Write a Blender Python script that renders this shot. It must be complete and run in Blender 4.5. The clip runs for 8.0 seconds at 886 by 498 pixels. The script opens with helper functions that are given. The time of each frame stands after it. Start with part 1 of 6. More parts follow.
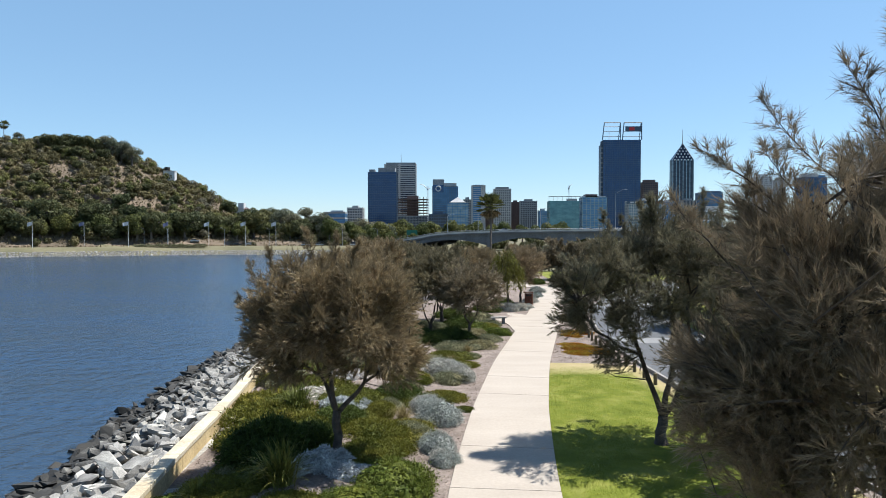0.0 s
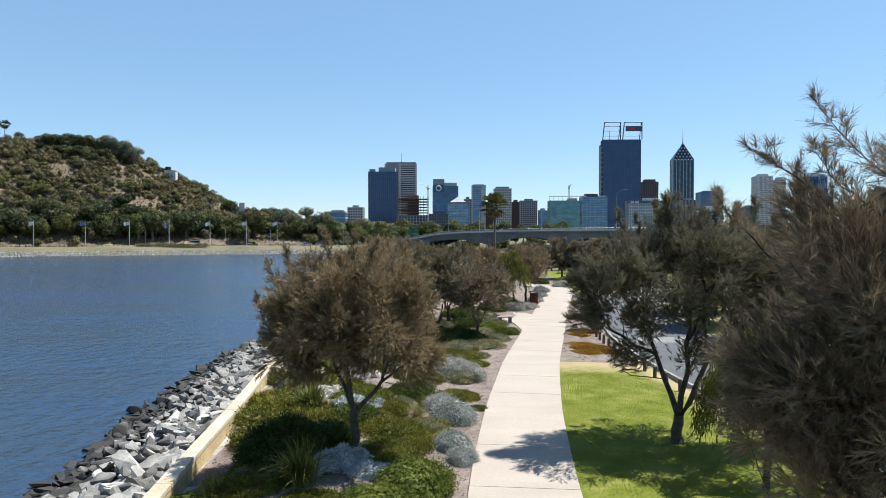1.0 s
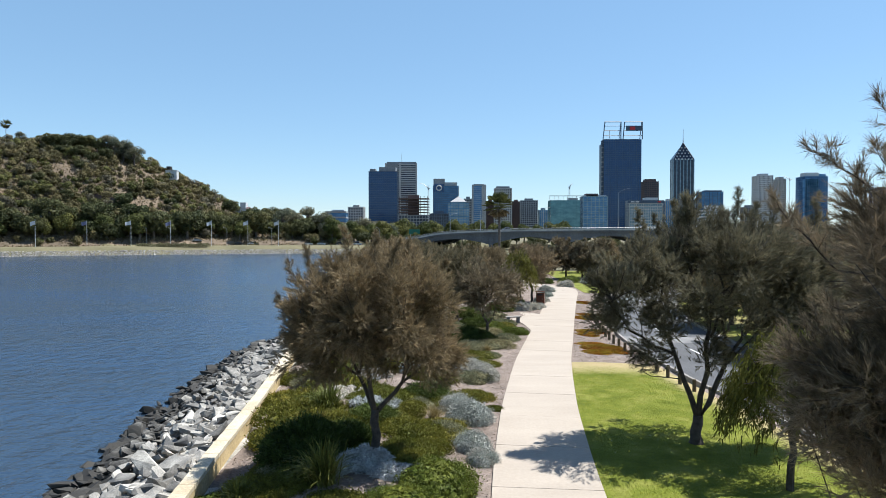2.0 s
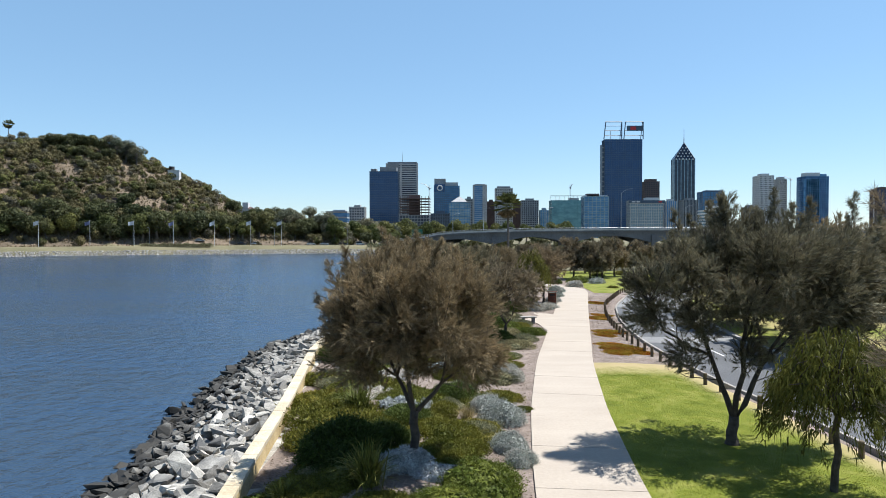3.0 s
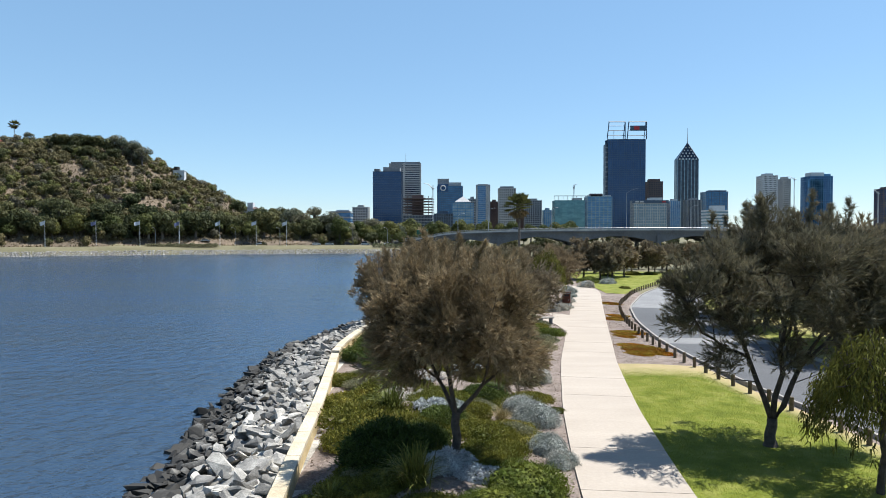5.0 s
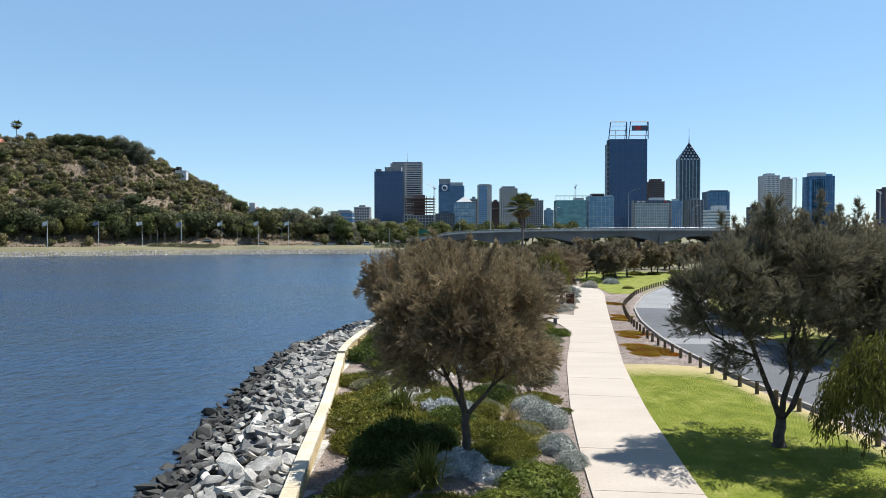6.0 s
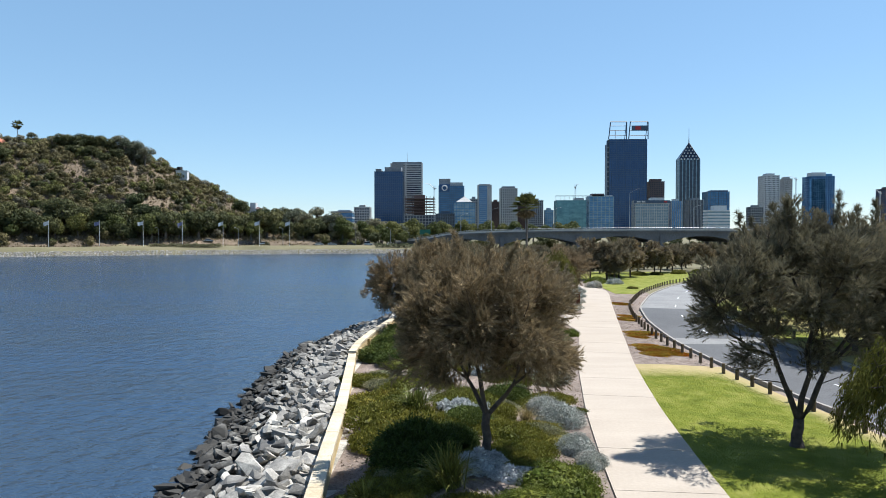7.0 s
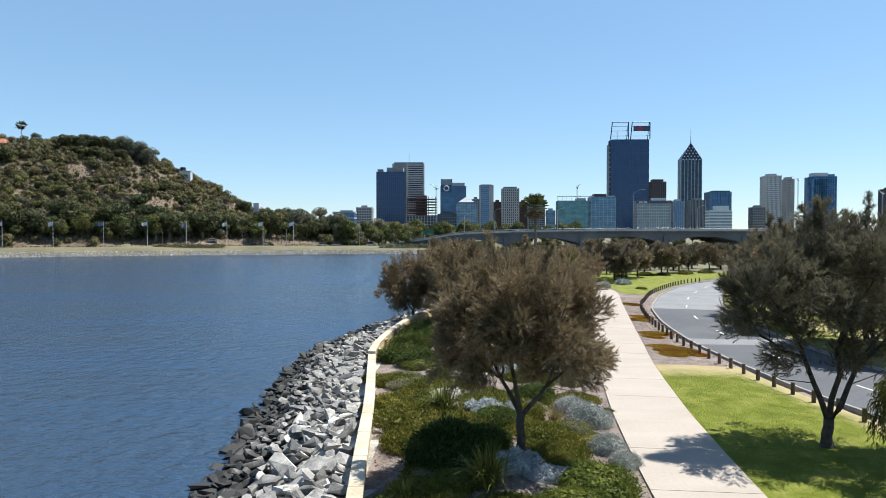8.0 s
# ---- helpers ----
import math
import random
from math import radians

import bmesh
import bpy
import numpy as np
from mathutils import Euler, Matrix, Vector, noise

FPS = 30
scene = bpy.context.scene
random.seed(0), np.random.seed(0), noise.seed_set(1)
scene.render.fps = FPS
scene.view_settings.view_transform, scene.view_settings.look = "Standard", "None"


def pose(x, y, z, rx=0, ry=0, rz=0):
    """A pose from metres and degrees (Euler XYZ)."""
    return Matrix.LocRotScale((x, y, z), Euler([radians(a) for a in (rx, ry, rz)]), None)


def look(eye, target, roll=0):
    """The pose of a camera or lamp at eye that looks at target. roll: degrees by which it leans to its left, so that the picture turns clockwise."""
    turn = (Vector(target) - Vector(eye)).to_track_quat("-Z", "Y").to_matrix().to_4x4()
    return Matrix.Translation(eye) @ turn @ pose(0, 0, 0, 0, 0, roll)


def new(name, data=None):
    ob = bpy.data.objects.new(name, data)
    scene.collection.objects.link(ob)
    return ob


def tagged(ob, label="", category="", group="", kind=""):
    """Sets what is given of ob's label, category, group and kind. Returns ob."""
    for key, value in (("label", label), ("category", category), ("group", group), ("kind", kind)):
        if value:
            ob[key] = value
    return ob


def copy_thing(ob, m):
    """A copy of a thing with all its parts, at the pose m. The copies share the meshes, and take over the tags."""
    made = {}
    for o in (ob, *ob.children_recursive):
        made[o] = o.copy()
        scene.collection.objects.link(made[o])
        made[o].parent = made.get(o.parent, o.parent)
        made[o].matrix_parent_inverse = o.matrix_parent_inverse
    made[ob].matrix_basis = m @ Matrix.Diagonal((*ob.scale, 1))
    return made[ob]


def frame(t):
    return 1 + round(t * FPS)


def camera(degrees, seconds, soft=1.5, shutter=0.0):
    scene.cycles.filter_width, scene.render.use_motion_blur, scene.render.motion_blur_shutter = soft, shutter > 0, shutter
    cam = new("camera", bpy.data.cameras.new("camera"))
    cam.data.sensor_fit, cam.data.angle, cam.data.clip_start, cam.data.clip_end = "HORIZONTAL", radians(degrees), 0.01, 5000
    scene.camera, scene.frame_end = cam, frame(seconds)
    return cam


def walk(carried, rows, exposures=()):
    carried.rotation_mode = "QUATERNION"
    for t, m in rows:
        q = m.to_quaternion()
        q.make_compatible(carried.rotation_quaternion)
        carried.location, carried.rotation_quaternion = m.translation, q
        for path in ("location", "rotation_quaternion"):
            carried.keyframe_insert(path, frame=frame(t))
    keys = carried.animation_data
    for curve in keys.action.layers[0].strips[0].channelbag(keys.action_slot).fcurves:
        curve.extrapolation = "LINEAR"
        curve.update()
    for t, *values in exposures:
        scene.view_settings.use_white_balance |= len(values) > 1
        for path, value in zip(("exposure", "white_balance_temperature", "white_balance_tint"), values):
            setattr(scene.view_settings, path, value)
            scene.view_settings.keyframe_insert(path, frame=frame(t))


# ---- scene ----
cam = camera(68.0, 8.0, soft=0.45)
PATH = [
    (0, (0.532, 1.417, 6.919), (0.497, 3.416, 6.878), 0.0),
    (0.5, (0.232, 1.407, 6.911), (0.197, 3.406, 6.871), 0.0),
    (1, (0.002, 1.385, 6.895), (-0.033, 3.384, 6.853), 0.0),
    (1.5, (-0.222, 1.406, 6.904), (-0.257, 3.406, 6.861), 0.0),
    (1.7, (-0.31, 1.41, 6.907), (-0.345, 3.41, 6.864), 0.0),
    (2.8, (-1.70, 1.42, 6.928), (-1.736, 3.42, 6.885), 0.0),
    (3, (-1.796, 1.42, 6.932), (-1.832, 3.42, 6.889), 0.0),
    (3.5, (-1.968, 1.43, 6.946), (-2.007, 3.43, 6.903), 0.0),
    (4, (-2.268, 1.43, 6.949), (-2.307, 3.43, 6.906), 0.0),
    (4.5, (-2.66, 1.412, 6.97), (-2.702, 3.412, 6.927), 0.0),
    (4.7, (-2.815, 1.40, 6.976), (-2.858, 3.40, 6.933), 0.0),
    (5.8, (-3.16, 1.34, 7.006), (-3.207, 3.34, 6.963), 0.0),
    (6, (-3.228, 1.331, 7.012), (-3.276, 3.33, 6.969), 0.0),
    (6.5, (-3.429, 1.306, 7.02), (-3.477, 3.305, 6.978), 0.0),
    (7, (-3.857, 1.274, 7.027), (-3.904, 3.273, 6.984), 0.0),
    (7.5, (-4.621, 1.185, 7.039), (-4.67, 3.184, 6.997), 0.0),
    (8, (-4.868, 1.12, 7.052), (-4.919, 3.118, 7.01), 0.0),
]
walk(cam, [(t, look(eye, target, roll)) for t, eye, target, roll in PATH], exposures=[(0, 0.86, 6080, 8)])

# ---- light ----
SUN_EL, SUN_AZ = 62.0, 66.0          # height, and turn from +y towards +x
world = bpy.data.worlds.new("sky")
scene.world = world
world.use_nodes = True
wn = world.node_tree.nodes
sky = wn.new("ShaderNodeTexSky")
sky.sky_type = "NISHITA"
sky.sun_disc = False
sky.sun_elevation, sky.sun_rotation = radians(SUN_EL), radians(SUN_AZ)
sky.altitude, sky.air_density, sky.dust_density, sky.ozone_density = 0, 1.0, 0.0, 2.2
wn["Background"].inputs["Strength"].default_value = 0.0785
haze = wn.new("ShaderNodeMix")           # clear summer air: an even pale blue over the sky model
haze.data_type = "RGBA"
up = wn.new("ShaderNodeSeparateXYZ")
world.node_tree.links.new(wn.new("ShaderNodeTexCoord").outputs["Generated"], up.inputs[0])
thick = wn.new("ShaderNodeMapRange")      # thick towards the horizon, clear overhead
thick.inputs[1].default_value, thick.inputs[2].default_value = 0.36, 0.75
thick.inputs[3].default_value, thick.inputs[4].default_value = 0.38, 0.04
world.node_tree.links.new(up.outputs["Z"], thick.inputs[0])
world.node_tree.links.new(thick.outputs[0], haze.inputs[0])
haze.inputs[7].default_value = (2.55, 4.45, 6.35, 1.0)
world.node_tree.links.new(sky.outputs[0], haze.inputs[6])
world.node_tree.links.new(haze.outputs[2], wn["Background"].inputs["Color"])
sun = new("sun", bpy.data.lights.new("sun", "SUN"))
sun.data.energy, sun.data.angle, sun.data.color = 5.0, radians(0.53), (1.0, 0.95, 0.88)
sun.matrix_world = look((0, 0, 50), (
    -math.sin(radians(SUN_AZ)) * math.cos(radians(SUN_EL)),
    -math.cos(radians(SUN_AZ)) * math.cos(radians(SUN_EL)),
    50 - math.sin(radians(SUN_EL))))


# ---- materials ----
def nodes_of(name):
    m = bpy.data.materials.new(name)
    m.use_nodes = True
    nt = m.node_tree
    return m, nt, nt.nodes["Principled BSDF"], nt.links.new


def noise_node(nt, scale, detail=4.0, rough=0.55, stretch=None):
    """Noise in world metres; scale: features per metre."""
    geo = nt.nodes.new("ShaderNodeNewGeometry")
    tex = nt.nodes.new("ShaderNodeTexNoise")
    tex.inputs["Scale"].default_value = scale
    tex.inputs["Detail"].default_value = detail
    tex.inputs["Roughness"].default_value = rough
    vec = geo.outputs["Position"]
    if stretch:
        mp = nt.nodes.new("ShaderNodeMapping")
        mp.inputs["Scale"].default_value = stretch
        nt.links.new(vec, mp.inputs["Vector"])
        vec = mp.outputs["Vector"]
    nt.links.new(vec, tex.inputs["Vector"])
    return tex


TONE = 0.8                                # one scale for all the paint and leaf colours below


def toned(*colours):
    return [tuple(TONE * v for v in c) if c else c for c in colours]


def ramp(nt, source, *stops):
    r = nt.nodes.new("ShaderNodeValToRGB")
    while len(r.color_ramp.elements) < len(stops):
        r.color_ramp.elements.new(0.5)
    for e, (p, c) in zip(r.color_ramp.elements, stops):
        e.position, e.color = p, (*c, 1)
    nt.links.new(source, r.inputs["Fac"])
    return r.outputs["Color"]


def mixed(nt, fac, a, b, how="MIX"):
    n = nt.nodes.new("ShaderNodeMix")
    n.data_type, n.blend_type = "RGBA", how
    for socket, v in ((n.inputs[0], fac), (n.inputs[6], a), (n.inputs[7], b)):
        if isinstance(v, (int, float)):
            socket.default_value = v
        elif isinstance(v, tuple):
            socket.default_value = (*v, 1)
        else:
            nt.links.new(v, socket)
    return n.outputs[2]


def surface(name, dark, light, scale=2.0, rough=0.8, bump=0.0, bump_scale=20.0, fine=None, metallic=0.0, vary=0.0, spec=0.5, stretch=None, grain=1.0):
    """A material with colour varied at two scales, relief and, with vary, a tint per object."""
    m, nt, bsdf, link = nodes_of(name)
    dark, light = toned(dark, light)
    big = noise_node(nt, scale, stretch=stretch)
    col = ramp(nt, big.outputs["Fac"], (0.3, dark), (0.7, light))
    small = noise_node(nt, fine or scale * 14, 3.0, 0.7)
    speckle = ramp(nt, small.outputs["Fac"], (0.3, (1 - 0.28 * grain,) * 3), (0.7, (1 + 0.15 * grain,) * 3))
    col = mixed(nt, 1.0, col, speckle, "MULTIPLY")
    if vary:
        info = nt.nodes.new("ShaderNodeObjectInfo")
        tint = ramp(nt, info.outputs["Random"], (0.0, (1 - vary,) * 3), (1.0, (1 + vary * 0.6,) * 3))
        col = mixed(nt, 1.0, col, tint, "MULTIPLY")
    link(col, bsdf.inputs["Base Color"])
    bsdf.inputs["Roughness"].default_value = rough
    bsdf.inputs["Metallic"].default_value = metallic
    bsdf.inputs["Specular IOR Level"].default_value = spec
    if bump:
        b = nt.nodes.new("ShaderNodeBump")
        b.inputs["Strength"].default_value = bump
        b.inputs["Distance"].default_value = 0.03
        t = noise_node(nt, bump_scale, 5.0, 0.65)
        link(t.outputs["Fac"], b.inputs["Height"])
        link(b.outputs["Normal"], bsdf.inputs["Normal"])
    return m


def foliage(name, dark, light, scale=1.2, glow=0.3, accent=None, rough=0.55, even=1.0):
    """Leaves: colour by clump and by leaf, some light passing through."""
    m, nt, bsdf, link = nodes_of(name)
    dark, light, accent = toned(dark, light, accent)
    big = noise_node(nt, scale, 3.0)
    geo = nt.nodes.new("ShaderNodeNewGeometry")
    stops = [(0.32, dark), (0.62, light)] + ([(0.75, accent)] if accent else [])
    col = ramp(nt, big.outputs["Fac"], *stops)
    leaf = ramp(nt, geo.outputs["Random Per Island"], (0.0, (1 - 0.4 * even,) * 3), (1.0, (1 + 0.3 * even, 1 + 0.3 * even, 1 + 0.25 * even)))
    col = mixed(nt, 1.0, col, leaf, "MULTIPLY")
    spray = noise_node(nt, scale * 6.5, 2.0)
    col = mixed(nt, 1.0, col, ramp(nt, spray.outputs["Fac"], (0.34, (0.74, 0.75, 0.76)), (0.66, (1.26, 1.24, 1.20))), "MULTIPLY")
    info = nt.nodes.new("ShaderNodeObjectInfo")
    col = mixed(nt, 1.0, col, ramp(nt, info.outputs["Random"], (0.0, (0.78, 0.86, 0.85)), (0.5, (1.0, 1.0, 1.0)), (1.0, (1.28, 1.16, 1.05))), "MULTIPLY")
    link(col, bsdf.inputs["Base Color"])
    bsdf.inputs["Roughness"].default_value = rough
    bsdf.inputs["Specular IOR Level"].default_value = 0.1
    trans = nt.nodes.new("ShaderNodeBsdfTranslucent")
    link(col, trans.inputs["Color"])
    mx = nt.nodes.new("ShaderNodeMixShader")
    mx.inputs[0].default_value = glow
    link(bsdf.outputs[0], mx.inputs[1])
    link(trans.outputs[0], mx.inputs[2])
    link(mx.outputs[0], nt.nodes["Material Output"].inputs["Surface"])
    return m


def water_material():
    m, nt, bsdf, link = nodes_of("river_water")
    big = noise_node(nt, 0.03, 3.0, stretch=(0.35, 1.0, 1.0))
    col = ramp(nt, big.outputs["Fac"], (0.36, (0.028, 0.046, 0.071)), (0.64, (0.022, 0.053, 0.110)))
    link(col, bsdf.inputs["Base Color"])
    bsdf.inputs["Roughness"].default_value = 0.15
    bsdf.inputs["IOR"].default_value = 1.33
    b1 = nt.nodes.new("ShaderNodeBump")
    b1.inputs["Strength"].default_value = 1.0
    b1.inputs["Distance"].default_value = 0.27
    t1 = noise_node(nt, 0.9, 3.0, 0.55, stretch=(1.2, 1.0, 1.0))
    link(t1.outputs["Fac"], b1.inputs["Height"])
    b2 = nt.nodes.new("ShaderNodeBump")
    b2.inputs["Strength"].default_value = 1.0
    b2.inputs["Distance"].default_value = 0.07
    t2 = noise_node(nt, 3.2, 4.0, 0.6, stretch=(0.7, 1.0, 1.0))
    link(t2.outputs["Fac"], b2.inputs["Height"])
    b3 = nt.nodes.new("ShaderNodeBump")
    b3.inputs["Strength"].default_value = 1.0
    b3.inputs["Distance"].default_value = 0.3
    t3 = noise_node(nt, 0.2, 4.0, 0.6, stretch=(0.45, 1.0, 1.0))
    link(t3.outputs["Fac"], b3.inputs["Height"])
    link(b3.outputs["Normal"], b1.inputs["Normal"])
    link(b1.outputs["Normal"], b2.inputs["Normal"])
    link(b2.outputs["Normal"], bsdf.inputs["Normal"])
    return m


def rock_material():
    """Grey granite, stained dark and wet below the tide line."""
    m, nt, bsdf, link = nodes_of("granite")
    n = noise_node(nt, 1.6, 5.0, 0.7)
    col = ramp(nt, n.outputs["Fac"], (0.3, (0.125, 0.118, 0.108)), (0.70, (0.46, 0.438, 0.402)))
    speck = noise_node(nt, 30, 2.0)
    col = mixed(nt, 1.0, col, ramp(nt, speck.outputs["Fac"], (0.35, (0.7, 0.7, 0.7)), (0.65, (1.15, 1.15, 1.15))), "MULTIPLY")
    geo = nt.nodes.new("ShaderNodeNewGeometry")
    sep = nt.nodes.new("ShaderNodeSeparateXYZ")
    link(geo.outputs["Position"], sep.inputs[0])
    add = nt.nodes.new("ShaderNodeMath")
    add.operation = "MULTIPLY_ADD"
    add.inputs[1].default_value, add.inputs[2].default_value = 0.5, -0.25
    link(n.outputs["Fac"], add.inputs[0])
    level = nt.nodes.new("ShaderNodeMath")
    link(sep.outputs["Z"], level.inputs[0])
    link(add.outputs[0], level.inputs[1])
    band = nt.nodes.new("ShaderNodeMapRange")
    band.inputs[1].default_value, band.inputs[2].default_value = -0.98, -0.74
    link(level.outputs[0], band.inputs[0])
    col = mixed(nt, band.outputs[0], (0.030, 0.027, 0.022), col)
    info = nt.nodes.new("ShaderNodeObjectInfo")
    col = mixed(nt, 1.0, col, ramp(nt, info.outputs["Random"], (0, (0.36, 0.36, 0.36)), (1, (1.35, 1.33, 1.28))), "MULTIPLY")
    col = mixed(nt, 1.0, col, ramp(nt, geo.outputs["Random Per Island"], (0, (0.62, 0.62, 0.63)), (1, (1.4, 1.4, 1.38))), "MULTIPLY")
    link(col, bsdf.inputs["Base Color"])
    bsdf.inputs["Roughness"].default_value = 0.75
    b = nt.nodes.new("ShaderNodeBump")
    b.inputs["Strength"].default_value, b.inputs["Distance"].default_value = 0.55, 0.06
    t = noise_node(nt, 6, 6.0, 0.75)
    link(t.outputs["Fac"], b.inputs["Height"])
    link(b.outputs["Normal"], bsdf.inputs["Normal"])
    return m


def lawn_material():
    """Mown couch grass, worn dry at its far end and along the posts."""
    m, nt, bsdf, link = nodes_of("lawn_grass")
    n = noise_node(nt, 0.9, 4.0, 0.6)
    col = ramp(nt, n.outputs["Fac"], (0.3, (0.108, 0.132, 0.014)), (0.7, (0.190, 0.212, 0.027)))
    fine = noise_node(nt, 26, 3.0, 0.7)
    col = mixed(nt, 1.0, col, ramp(nt, fine.outputs["Fac"], (0.3, (0.6, 0.65, 0.6)), (0.7, (1.25, 1.2, 1.2))), "MULTIPLY")
    wear = nt.nodes.new("ShaderNodeAttribute")
    wear.attribute_name = "wear"
    k = nt.nodes.new("ShaderNodeMath")
    k.operation = "MULTIPLY_ADD"
    k.inputs[1].default_value, k.inputs[2].default_value = 1.0, -0.5
    link(n.outputs["Fac"], k.inputs[0])
    tot = nt.nodes.new("ShaderNodeMath")
    link(wear.outputs["Fac"], tot.inputs[0])
    link(k.outputs[0], tot.inputs[1])
    col = mixed(nt, tot.outputs[0], col, (0.34, 0.27, 0.14))
    tot.use_clamp = True
    link(col, bsdf.inputs["Base Color"])
    bsdf.inputs["Roughness"].default_value = 0.9
    bsdf.inputs["Specular IOR Level"].default_value = 0.15
    b = nt.nodes.new("ShaderNodeBump")
    b.inputs["Strength"].default_value, b.inputs["Distance"].default_value = 0.6, 0.04
    t = noise_node(nt, 45, 3.0, 0.7)
    link(t.outputs["Fac"], b.inputs["Height"])
    link(b.outputs["Normal"], bsdf.inputs["Normal"])
    return m


def glass_facade(name, tint, tint2, rough=0.12, scale=0.08):
    """Coated curtain-wall glass, pane by pane a little different."""
    m, nt, bsdf, link = nodes_of(name)
    tint, tint2 = toned(tint, tint2)
    n = noise_node(nt, scale, 2.0, stretch=(1.0, 1.0, 2.2))
    col = ramp(nt, n.outputs["Fac"], (0.35, tint), (0.65, tint2))
    link(col, bsdf.inputs["Base Color"])
    bsdf.inputs["Roughness"].default_value = rough
    bsdf.inputs["Metallic"].default_value = 0.2
    bsdf.inputs["Specular IOR Level"].default_value = 0.4
    return m


